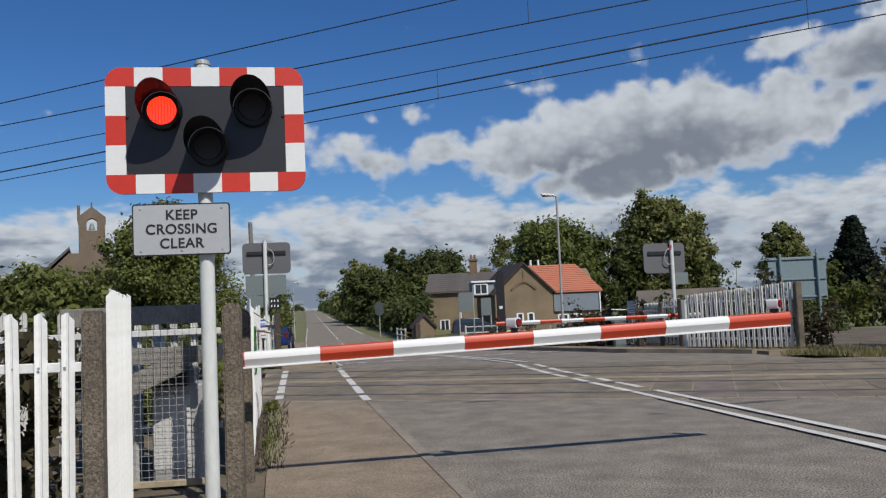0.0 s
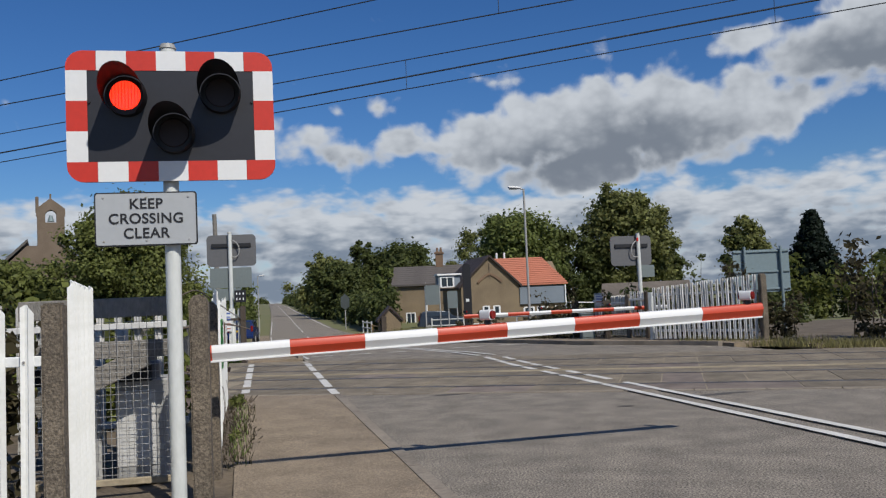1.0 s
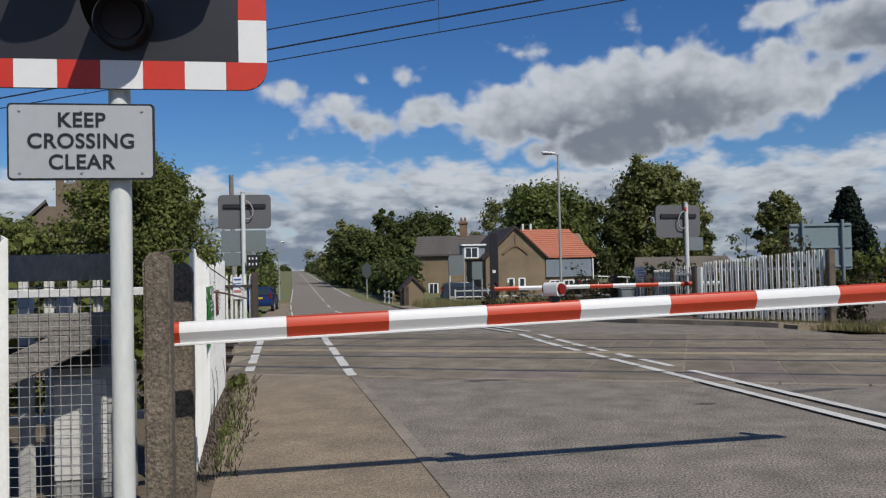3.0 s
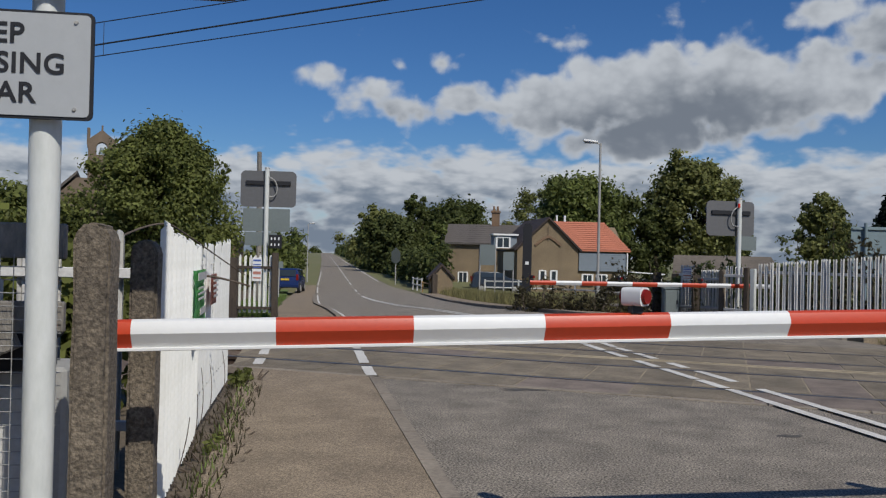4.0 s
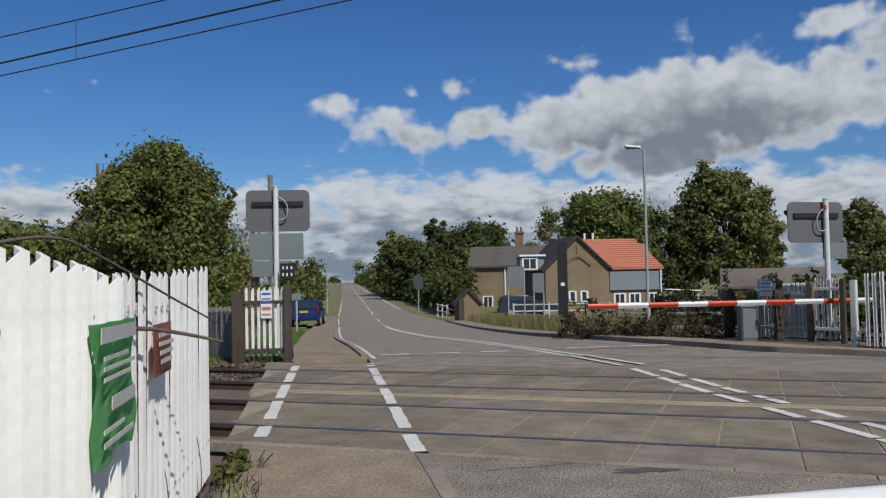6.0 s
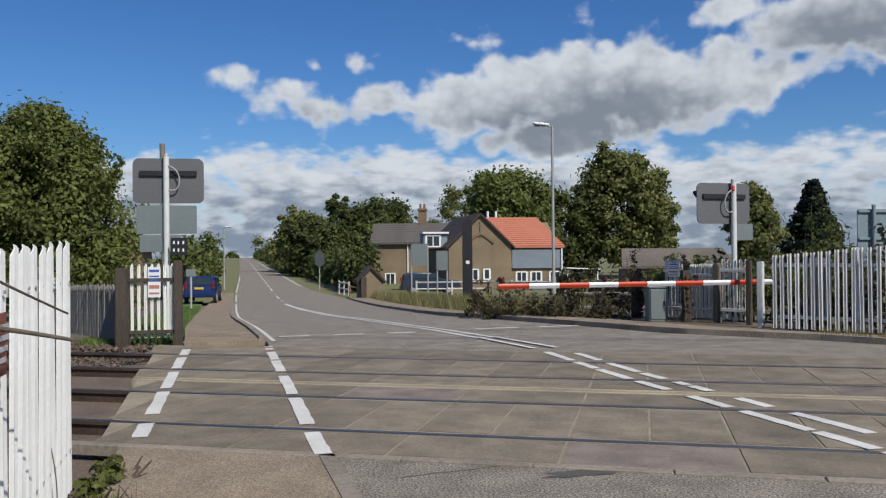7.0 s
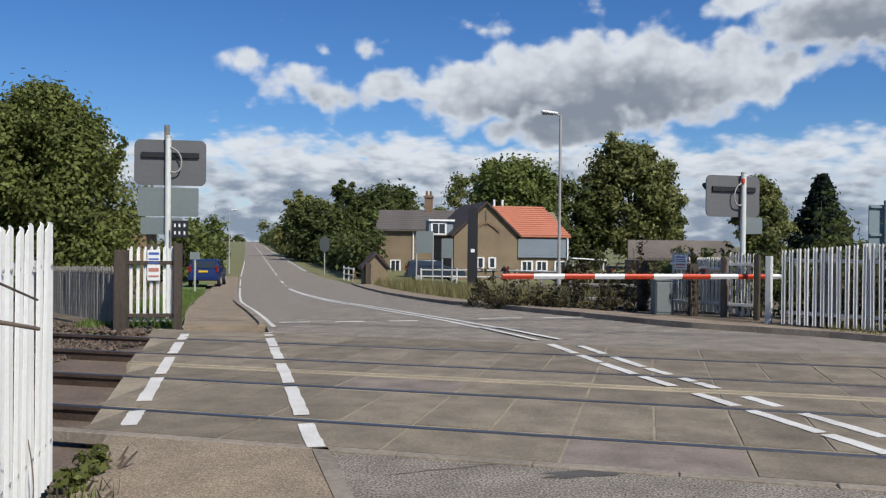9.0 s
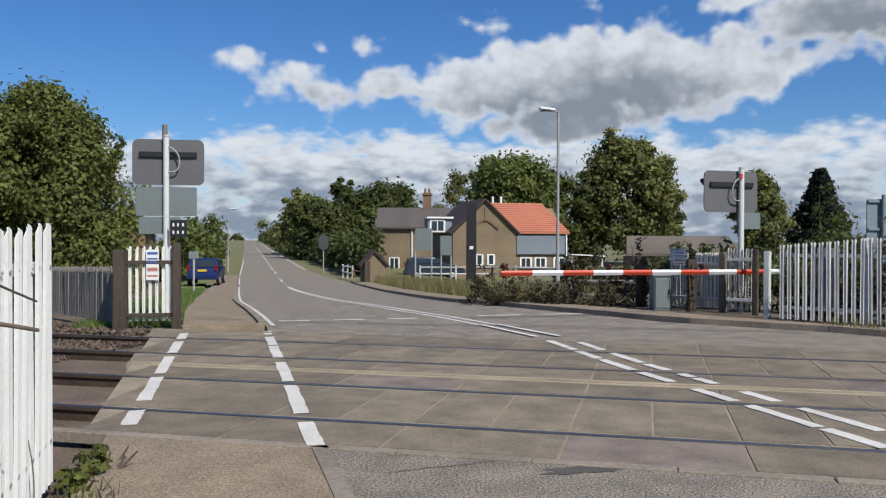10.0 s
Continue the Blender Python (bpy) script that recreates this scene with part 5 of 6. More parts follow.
# ---- houses ----
def window(ob, x, y, z, w, h, panes=2, turn=0, out=1):
    """A framed window on a wall that faces local -y."""
    bm = B()
    for cx, cz, sx, sz in ((0, h / 2, w, 0.09), (0, -h / 2, w, 0.09), (-w / 2, 0, 0.09, h), (w / 2, 0, 0.09, h)):
        box(bm, (cx, 0, cz), (sx + 0.05, 0.1, sz + 0.0))
    for k in range(1, panes):
        box(bm, (-w / 2 + w * k / panes, 0, 0), (0.07, 0.08, h))
    win = part("window", bm, M["frame_white"], ob, "white framed window", m=pose(x, y, z, 0, 0, turn))
    for k in range(panes):
        g = B()
        box(g, (-w / 2 + w * (k + 0.5) / panes, 0.01, 0), (w / panes - 0.08, 0.02, h - 0.08))
        part("pane", g, M["glass"], win)
    s = B()
    box(s, (0, -0.06, -h / 2 - 0.08), (w + 0.2, 0.2, 0.08))
    part("sill", s, M["stone"], win)
    return win


def gable_roof(ob, w, d, eave, ridge, over, ma, name="roof", axis="y", x0=0, y0=0, courses=0):
    """Two pitched slopes with thickness; ridge along y, width w along x."""
    bm = B()
    t = 0.14
    hw = w / 2 + over
    drop = (ridge - eave) / (w / 2) * over
    out = [(-hw, eave - drop), (0, ridge), (hw, eave - drop), (hw, eave - drop + t), (0, ridge + t), (-hw, eave - drop + t)]
    slab(bm, [(p[0] + x0, p[1]) for p in out], y0 - over, y0 + d + over)
    roof = part(name, bm, ma, ob)
    n = courses
    for side in (-1, 1):
        for k in range(n):
            u = (k + 0.5) / n
            c = B()
            L = math.hypot(hw, ridge - eave + drop)
            box(c, (0, 0, 0), (L / n * 0.98, d + 2 * over, 0.03))
            ang = math.atan2(ridge - eave + drop, hw)
            part("tile_course", c, ma, roof, m=Matrix.Translation((x0 + side * hw * u, y0 + d / 2, (ridge + t) - (ridge - eave + drop) * u + 0.025)) @ Matrix.Rotation(side * ang, 4, "Y"))
    return roof


def house_main():
    """Brick gabled house with a blind arch and a red-roofed wing."""
    # local x across the gable, y into the depth
    ob = thing("brick_house", pose(-10.05, 58.5, -1.6, 0, 0, 25), "yellow brown brick house with a gable and a red tiled wing", "house")
    E, R_, W = 3.75, 6.15, 5.0
    bm = B()
    slab(bm, [(-W / 2, -1), (W / 2, -1), (W / 2, E), (0, R_), (-W / 2, E)], 0, 9)
    wall = part("wall", bm, M["brick"], ob, "yellow brown brick wall")
    gable_roof(ob, W, 9, E, R_, 0.25, M["tile_dark"], courses=8)
    # arch of brick over a recessed panel
    ring = B()
    for k in range(17):
        u = -1 + k / 8
        slope = -0.86 * (1 if u > 0 else -1) * abs(u) ** 0.5 if u else 0.0
        box(ring, (1.0 * u, -0.05, 4.05 + 0.65 * (1 - abs(u) ** 1.5)), (0.16, 0.1, 0.20), 0.01, rot=Matrix.Rotation(-math.atan(slope), 3, "Y"))
    part("arch", ring, M["brick_dark"], wall)
    bm = B()
    box(bm, (0, -0.03, 5.0), (0.07, 0.06, 1.3))
    part("rod", bm, M["stone"], wall)
    for x in (-0.42, 0.5):
        window(wall, x, -0.03, 1.6, 0.48, 0.78, panes=1)
    # wing with red tiles, ridge parallel to the gable wall
    Lw = 6.6
    wing = thing("brick_house_wing", pose(-7.80, 59.8, -1.6, 0, 0, 25), "brick wing with a bright red tiled roof and grey cladding", "house")
    bm = B()
    slab(bm, [(0, -1), (0, 3.7), (2.9, 5.75), (5.8, 3.7), (5.8, -1)], 0, 4.1)
    bmesh.ops.rotate(bm, verts=bm.verts, matrix=Matrix.Rotation(radians(90), 3, "Z"))
    bmesh.ops.translate(bm, verts=bm.verts, vec=(4.1, 0.6, 0))
    w2 = part("wall", bm, M["brick"], wing)
    bm = B()
    v = [(-0.1, 0.25, 3.62), (4.45, 0.25, 3.62), (3.1, 3.4, 6.0), (-1.6, 3.4, 6.0)]
    lo = [bm.verts.new(p) for p in v]
    hi = [bm.verts.new((p[0], p[1], p[2] + 0.12)) for p in v]
    bm.faces.new(hi), bm.faces.new(lo[::-1])
    for i in range(4):
        bm.faces.new((lo[i], lo[(i + 1) % 4], hi[(i + 1) % 4], hi[i]))
    v2 = [(4.45, 0.25, 3.62), (4.45, 6.6, 3.62), (3.1, 3.4, 6.0)]
    a = [bm.verts.new(p) for p in v2]
    b = [bm.verts.new((p[0], p[1], p[2] + 0.12)) for p in v2]
    bm.faces.new(b), bm.faces.new(a[::-1])
    for i in range(3):
        bm.faces.new((a[i], a[(i + 1) % 3], b[(i + 1) % 3], b[i]))
    bmesh.ops.recalc_face_normals(bm, faces=bm.faces)
    roof = part("roof", bm, M["tile_red"], wing, "bright red tiled roof")
    for k in range(14):
        u = (k + 0.5) / 14
        c = B()
        x0, x1 = -0.1 + (-1.5) * u, 4.45 + (-1.35) * u
        box(c, (0, 0, 0), (x1 - x0, 0.27, 0.03))
        part("tile_course", c, M["tile_red"], roof, m=Matrix.Translation(((x0 + x1) / 2, 0.25 + 3.15 * u, 3.62 + 2.38 * u + 0.15)) @ Matrix.Rotation(radians(31), 4, "X"))
    bm = B()
    box(bm, (2.15, 0.5, 2.75), (4.0, 0.16, 1.5))
    clad = part("cladding", bm, M["cladding"], wing, "blue grey board cladding")
    for k in range(9):
        c = B()
        box(c, (2.15, 0.41, 2.1 + 0.165 * k), (4.0, 0.03, 0.15), 0.004)
        part("board", c, M["cladding"], clad)
    for x in (0.55, 1.75, 3.3):
        window(w2, x - 0.3 + 0.7, 0.58, 1.35, 0.85, 0.75)
    bm = B()
    box(bm, (4.2, 0.3, 1.75), (0.09, 0.09, 3.6))
    part("downpipe", bm, M["frame_white"], wing)
    bm = B()
    for k, x in enumerate((4.4, 6.9)):
        box(bm, (x, -0.4, 1.1), (0.09, 0.09, 1.5))
    box(bm, (5.6, -0.4, 1.95), (2.8, 0.9, 0.08), rot=Matrix.Rotation(radians(3), 3, "Y"))
    part("lean_to", bm, M["frame_white"], wing, "white lean-to canopy")
    for x in (-1.0, -0.3):
        bm = B()
        cyl(bm, (x, 3.5, 5.5), (x, 3.5, 6.65), 0.1, n=8)
        part("flue", bm, M["frame_white"], wing)
    bm = B()
    box(bm, (-4.5, 0.4, 3.9), (1.9, 1.6, 1.15))
    d = part("dormer", bm, M["cladding"], ob, "flat-roofed dormer with a white fascia", m=Matrix.Translation((1.35, 2.2, 0.30)))
    bm = B()
    box(bm, (-4.5, 0.35, 4.55), (2.1, 1.9, 0.14))
    part("fascia", bm, M["frame_white"], d)
    window(d, -4.7, -0.42, 3.9, 1.1, 0.85)


def house_second():
    ob = thing("slate_house", pose(-23.2, 72.5, -1.7, 0, 0, 12), "yellow brick house with a grey slate roof and chimney", "house")
    D, Lh, E, R_ = 7.0, 10.5, 4.5, 6.3
    bm = B()
    slab(bm, [(0, -1), (0, E), (D / 2, R_), (D, E), (D, -1)], 0, Lh)
    bmesh.ops.rotate(bm, verts=bm.verts, matrix=Matrix.Rotation(radians(90), 3, "Z"))
    bmesh.ops.translate(bm, verts=bm.verts, vec=(Lh, 0, 0))
    wall = part("wall", bm, M["brick"], ob, "yellow brick wall")
    bm = B()
    t = 0.14
    slab(bm, [(-0.35, E - 0.2), (D / 2, R_), (D + 0.35, E - 0.2), (D + 0.35, E - 0.2 + t), (D / 2, R_ + t), (-0.35, E - 0.2 + t)], -0.35, Lh + 0.35)
    bmesh.ops.rotate(bm, verts=bm.verts, matrix=Matrix.Rotation(radians(90), 3, "Z"))
    bmesh.ops.translate(bm, verts=bm.verts, vec=(Lh, 0, 0))
    roof = part("roof", bm, M["slate"], ob, "grey slate roof")
    for k in range(9):
        u = (k + 0.5) / 9
        c = B()
        box(c, (Lh / 2, 0, 0), (Lh + 0.7, 0.46, 0.025))
        part("slate_course", c, M["slate"], roof, m=Matrix.Translation((0, -0.35 + (D / 2 + 0.35) * u, E - 0.2 + (R_ - E + 0.2) * u + t + 0.02)) @ Matrix.Rotation(math.atan2(R_ - E + 0.2, D / 2 + 0.35), 4, "X"))
    bm = B()
    box(bm, (4.6, D / 2, R_ + 0.7), (0.8, 0.7, 1.9), 0.02)
    box(bm, (4.6, D / 2, R_ + 1.5), (1.0, 0.9, 0.2), 0.02)
    ch = part("chimney", bm, M["brick_dark"], ob, "brick chimney stack")
    for x in (4.4, 4.8):
        bm = B()
        cyl(bm, (x, D / 2, R_ + 1.6), (x, D / 2, R_ + 2.1), 0.13, 0.11, 10)
        part("chimney_pot", bm, M["brick_dark"], ch)
    bm = B()
    cyl(bm, (3.3, -0.08, 0.2), (3.3, -0.08, 4.6), 0.07, n=8)
    part("downpipe", bm, M["frame_white"], ob)
    for x in (5.6, 8.2):
        window(wall, x, -0.03, 3.2, 0.9, 1.1)
    window(wall, 1.6, -0.03, 0.9, 0.9, 1.2)


house_main()
house_second()


def brick_hut():
    ob = thing("brick_hut", pose(-14.6, 45.4, -1.25, 0, 0, 24), "small brick hut with a pitched tiled roof", "hut")
    bm = B()
    slab(bm, [(-0.75, -0.3), (0.75, -0.3), (0.75, 1.15), (0, 1.95), (-0.75, 1.15)], 0, 1.8)
    part("wall", bm, M["brick"], ob)
    gable_roof(ob, 1.5, 1.8, 1.15, 1.95, 0.16, M["tile_dark"], courses=4)
    bm = B()
    box(bm, (-0.5, -0.3, 0.55), (0.35, 0.5, 1.7), 0.02)
    part("door_post", bm, M["timber"], ob)


brick_hut()


def brick_outhouse():
    ob = thing("brick_outhouse", pose(1.3, 33.3, -1.25, 0, 0, 8), "low brick outbuilding with a grey roof", "building")
    bm = B()
    box(bm, (2.4, 1.5, 0.9), (4.6, 2.8, 2.2))
    part("wall", bm, M["brick_dark"], ob)
    bm = B()
    vs = [(-0.1, -0.2, 2.05), (4.9, -0.2, 2.05), (4.7, 1.6, 2.85), (0.1, 1.6, 2.85)]
    a = [bm.verts.new(p) for p in vs]
    b = [bm.verts.new((p[0], p[1], p[2] + 0.1)) for p in vs]
    bm.faces.new(b), bm.faces.new(a[::-1])
    for i in range(4):
        bm.faces.new((a[i], a[(i + 1) % 4], b[(i + 1) % 4], b[i]))
    bmesh.ops.recalc_face_normals(bm, faces=bm.faces)
    part("roof", bm, M["roof_old"], ob)


brick_outhouse()


def church():
    """Gable bellcote of a church, over the trees."""
    ob = thing("church", pose(-43.0, 44.5, 0, 0, 0, 40), "old stone church gable with an open bellcote", "church")
    bm = B()
    slab(bm, [(-5.5, -1), (5.5, -1), (5.5, 2.4), (1.15, 6.8), (-1.15, 6.8), (-5.5, 2.4)], 0, 12)
    wall = part("wall", bm, M["stone"], ob)
    bm = B()
    for sx in (-1, 1):
        slab(bm, [(sx * 5.9, 2.3), (sx * 1.1, 7.1), (sx * 1.1, 7.35), (sx * 5.9, 2.6)], -0.1, 12.2)
    part("roof", bm, M["slate"], ob)
    bell = B()
    box(bell, (0.6, 0.5, 7.5), (2.0, 0.9, 2.3), 0.03)
    for sx in (-0.7, 0.7):
        box(bell, (0.6 + sx, 0.5, 9.15), (0.6, 0.9, 1.1), 0.03)
    arch = [(-0.42, 9.2)] + [(0.42 * math.cos(radians(a)), 9.2 + 0.45 * math.sin(radians(a))) for a in range(165, 14, -15)] + [(0.42, 9.2)]
    slab(bell, [(0.6 + px, pz) for px, pz in arch + [(1.06, 9.2), (1.06, 9.75), (0.0, 10.6), (-1.06, 9.75), (-1.06, 9.2)]], 0.06, 0.94)
    cote = part("bellcote", bell, M["stone"], ob, "stone bellcote with an arched opening")
    bm = B()
    box(bm, (-0.38, 0.5, 10.1), (0.24, 0.3, 1.3), 0.04)
    part("pinnacle", bm, M["stone"], cote)
    bm = B()
    box(bm, (0.6, 0.5, 10.75), (0.14, 0.14, 0.5), 0.02)
    part("finial", bm, M["stone"], cote)
    bm = B()
    cyl(bm, (0.6, 0.5, 8.75), (0.6, 0.5, 9.25), 0.26, 0.12, 14)
    part("bell", bm, M["blue_grey"], cote, "dark bell", shade=True)


church()


def car(place, turn, body, label):
    """A parked family car, local -y is its rear."""
    ob = thing("parked_car", pose(*place, 0, 0, turn), label, "car")
    W = 1.62
    side = [(0.0, 0.35), (0.02, 0.95), (0.16, 1.25), (0.34, 1.46), (0.6, 1.53), (2.0, 1.51), (2.85, 1.06), (3.9, 0.92), (4.1, 0.7), (4.1, 0.35)]
    bm = B()
    n = len(side)
    rings = []
    for x, inset in ((-W / 2, 0.10), (-W / 2 + 0.04, 0.0), (W / 2 - 0.04, 0.0), (W / 2, 0.10)):
        rings.append([bm.verts.new((x * (0.86 if z > 1.3 else 1.0), max(0, y) + (0.03 if abs(x) > W / 2 - 0.02 else 0), z - (0.05 if abs(x) > W / 2 - 0.02 and z > 0.6 else 0))) for y, z in side])
    for a, b in zip(rings, rings[1:]):
        for i in range(n):
            bm.faces.new((a[i], a[(i + 1) % n], b[(i + 1) % n], b[i]))
    bm.faces.new(rings[0]), bm.faces.new(rings[-1][::-1])
    bmesh.ops.recalc_face_normals(bm, faces=bm.faces)
    b = part("body", bm, body, ob, shade=True)
    bm = B()
    box(bm, (0, 0.10, 1.25), (1.25, 0.02, 0.42), 0.01, rot=Matrix.Rotation(radians(-20), 3, "X"))
    part("rear_window", bm, M["glass"], b)
    for sx in (-1, 1):
        bm = B()
        box(bm, (sx * 0.80, 1.5, 1.28), (0.03, 1.9, 0.36), 0.01, rot=Matrix.Rotation(radians(sx * -9), 3, "Y"))
        part("side_window", bm, M["glass"], b)
        bm = B()
        box(bm, (sx * 0.74, -0.005, 1.0), (0.14, 0.05, 0.36), 0.01)
        part("tail_light", bm, M["lens_red"], b)
        for y in (0.75, 3.25):
            w = B()
            cyl(w, (sx * 0.70, y, 0.31), (sx * 0.87, y, 0.31), 0.31, n=20)
            tyre = part("wheel", w, M["tyre"], ob, shade=True)
            w = B()
            cyl(w, (sx * 0.86, y, 0.31), (sx * 0.885, y, 0.31), 0.19, n=14)
            part("rim", w, M["galv"], tyre)
    bm = B()
    box(bm, (0, -0.04, 0.48), (1.66, 0.12, 0.22), 0.03)
    part("bumper", bm, body, ob)
    bm = B()
    box(bm, (0, -0.015, 0.86), (0.5, 0.02, 0.11))
    part("number_plate", bm, M["yellow"], ob)
    return ob


car(at(43.0, -1.5, 0.03), 22, M["car_blue"], "dark blue family car parked on the verge")
car((-14.5, 52.0, -1.25), -70, M["car_dark"], "dark car parked before the brick houses")


# ---- signs by the far road ----
def sign_on_posts(place, turn, w, h, z, label, diamond=False, posts=(-0.35, 0.35), ma="grey_green"):
    ob = thing("road_sign", pose(*place, 0, 0, turn), label, "road sign")
    bm = B()
    slab(bm, rounded(w, h, 0.05, 3) if not diamond else [(0, -h / 2), (w / 2, -h * 0.3), (w / 2, h * 0.25), (0, h / 2), (-w / 2, h * 0.25), (-w / 2, -h * 0.3)], -0.02, 0.01)
    part("sign_back", bm, M[ma], ob, m=Matrix.Translation((0, 0, z)))
    for x in posts:
        bm = B()
        cyl(bm, (x, 0.05, -0.3), (x, 0.05, z + h * 0.45), 0.05, n=10)
        part("post", bm, M["galv"], ob)
    return ob


sign_on_posts((-11.25, 44.8, -1.2), 14, 0.98, 1.35, 2.72, "grey green back of a road sign on two posts", posts=(-0.5, 0.5))
sign_on_posts((-9.9, 45.1, -1.2), 14, 0.70, 1.2, 2.35, "narrow grey back of a road sign on two posts", posts=(-0.3, 0.3))
sign_on_posts(at(66, 8.0), 24, 0.8, 1.5, 2.5, "dark grey back of a roadside sign", diamond=True, posts=(0,), ma="sign_dark")
sign_on_posts(at(35, -1.75), 28, 0.45, 0.35, 1.7, "small grey plate on a thin post", posts=(0,))


def paling_rail(pts, h, ma, label):
    ob = thing("rail_fence", Matrix(), label, "fence")
    for a, b in zip(pts, pts[1:]):
        a, b = Vector(a), Vector(b)
        n = max(1, int((b - a).length / 1.8))
        for k in range(n + 1):
            p = a.lerp(b, k / n)
            bm = B()
            box(bm, (p.x, p.y, p.z + h / 2), (0.1, 0.1, h + 0.1), 0.01)
            part("post", bm, M[ma], ob)
        for z in (0.45, 0.92):
            bm = B()
            cyl(bm, a + Vector((0, 0, h * z)), b + Vector((0, 0, h * z)), 0.05, n=6)
            part("rail", bm, M[ma], ob)
    return ob


paling_rail([(-13.0, 50.5, -1.25), (-8.0, 50.5, -1.2), (-2.5, 46.0, -1.1)], 0.95, "white_old", "weathered white rail fence before the brick house")
paling_rail([(0.2, 16.6, -0.3), (2.6, 15.9, -0.25)], 0.75, "timber_grey", "old grey timber rail fence in the scrub")
paling_rail([at(51, 8.2), at(48, 8.3), at(47, 9.3)], 0.7, "timber_new", "low yellow timber fence by the hut")
paling_rail([at(56, 8.2), at(52, 8.3)], 0.9, "white_old", "short white rail fence by the roadside")

# ---- trees and plants ----
tree("hawthorn_tree", (-12.6, 12.75, -0.3), 5.35, 4.5, M["hawthorn"], "dense green hawthorn tree beside the railway", 11, leaf=0.082, count=64000, trunk=0.16, bare=0.05, lumps=84, shoots=22, shape=lambda u: 1.04 * (1 - u ** 2.4) ** 0.6)
tree("hawthorn_tree", (-17.0, 12.0, -0.2), 3.2, 4.6, M["hawthorn"], "bushy green hawthorn behind the fence", 12, leaf=0.13, count=14000, trunk=0.15, bare=0.04, lumps=34)
tree("scrub_tree", (-19.0, 6.0, -0.2), 3.4, 6.0, M["willow"], "pale green bushy tree beyond the track", 13, leaf=0.16, count=10000, trunk=0.14, bare=0.04, lumps=30)
hedge("hedge", (-30, 17, -0.2), (-18, 21, -0.4), 2.6, 3.0, M["oak"], "tall dark hedge of mixed scrub", 14, leaf=0.2, per_m=800, lump=0.8)
hedge("bramble_bank", (-7.0, -5.0, -0.15), (-1.0, -2.6, -0.15), 1.5, 0.9, M["bramble"], "tangled green bramble bank behind the fence", 15, leaf=0.085, per_m=1600, lump=0.36)
hedge("bramble_bank", (-5.2, -8.6, -0.15), (0.2, -6.9, -0.15), 1.6, 0.8, M["dryscrub"], "leggy dry bramble scrub behind the palings", 16, leaf=0.075, per_m=2600, lump=0.32)
hedge("hedge", at(52, -3.2), at(70, -1.3), 3.2, 2.2, M["willow"], "green bushy roadside hedge", 17, leaf=0.25, per_m=500, lump=0.8)
hedge("hedge", at(32, -6.8), at(54, -4.6), 2.3, 1.6, M["hawthorn"], "clipped dark green hedge behind the parked car", 18, leaf=0.2, per_m=500, lump=0.6)
tree("ash_tree", (0.2, 90, -1.2), 13.6, 9.6, M["ash"], "large pale green tree behind the houses", 21, leaf=0.30, count=30000, trunk=0.45, bare=0.14, lumps=56)
tree("willow_tree", (-12.0, 82, -1.2), 11.2, 10.5, M["willow"], "rounded green willow behind the red roof", 22, leaf=0.29, count=20000, trunk=0.4, bare=0.08, lumps=40)
tree("birch_tree", (-20.0, 96, -1.2), 11.0, 6.5, M["ash"], "slender grey green tree behind the slate roof", 23, leaf=0.23, count=7000, trunk=0.2, bare=0.12, lumps=26)
tree("broad_tree", (-7.0, 88, -1.2), 9.5, 9.0, M["oak"], "dark green broad tree behind the red roof", 24, leaf=0.29, count=16000, trunk=0.4, bare=0.04, lumps=34)
tree("broad_tree", (-31.0, 98, -1.0), 8.6, 13.0, M["oak"], "dark green broad tree beside the road", 25, leaf=0.32, count=26000, trunk=0.5, bare=0.03, lumps=50)
tree("broad_tree", (-36.5, 90, -1.0), 6.8, 8.0, M["oak"], "dark rounded roadside tree", 26, leaf=0.29, count=18000, trunk=0.4, bare=0.02, lumps=40)
tree("broad_tree", (-43.5, 104, -0.8), 8.0, 9.5, M["ash"], "olive green roadside tree", 27, leaf=0.30, count=18000, trunk=0.4, bare=0.02, lumps=40)
tree("pine_tree", (-34.6, 94, -1.0), 10.0, 3.6, M["oak"], "tall thin dark tree top above the others", 28, leaf=0.25, count=4400, trunk=0.2, bare=0.5, lumps=18)
tree("golden_conifer", (-24.5, 73.5, -1.3), 6.0, 3.0, M["willow"], "yellow green conical garden tree beside the house", 29, leaf=0.25, count=3500, trunk=0.15, bare=0.02, lumps=22)
tree("conifer_tree", (22.9, 108, -1.2), 11.4, 10.0, M["conifer"], "very dark pointed conifer", 30, leaf=0.30, count=42000, trunk=0.3, bare=0.02, lumps=170, clump=0.55, shape=lambda u: 1.02 - u * 0.97)
tree("conifer_tree", (38.0, 108, -1.2), 10.0, 12.0, M["conifer"], "dark conifer at the garden's edge", 31, leaf=0.29, count=14000, trunk=0.3, bare=0.02, lumps=80, clump=0.55, shape=lambda u: 1.02 - u * 0.97)
tree("broad_tree", (12.4, 80, -1.2), 8.8, 5.2, M["ash"], "green tree behind the far signal", 32, leaf=0.27, count=14000, trunk=0.35, bare=0.1, lumps=34)
tree("broad_tree", (3.9, 104, -1.2), 7.4, 5.6, M["oak"], "blue green distant tree", 33, leaf=0.29, count=12000, trunk=0.35, bare=0.08, lumps=30)
hedge("hedge", (11, 44, -1.0), (40, 44, -1.0), 2.9, 2.5, M["bramble"], "long green hedge beyond the railway fence", 34, leaf=0.22, per_m=500, lump=0.7)
hedge("scrub", (8.6, 8.9, -0.1), (22, 2.0, -0.1), 1.9, 2.2, M["dryscrub"], "dry brown and green scrub beside the track", 35, leaf=0.085, per_m=1100, lump=0.38, ragged=0.5)
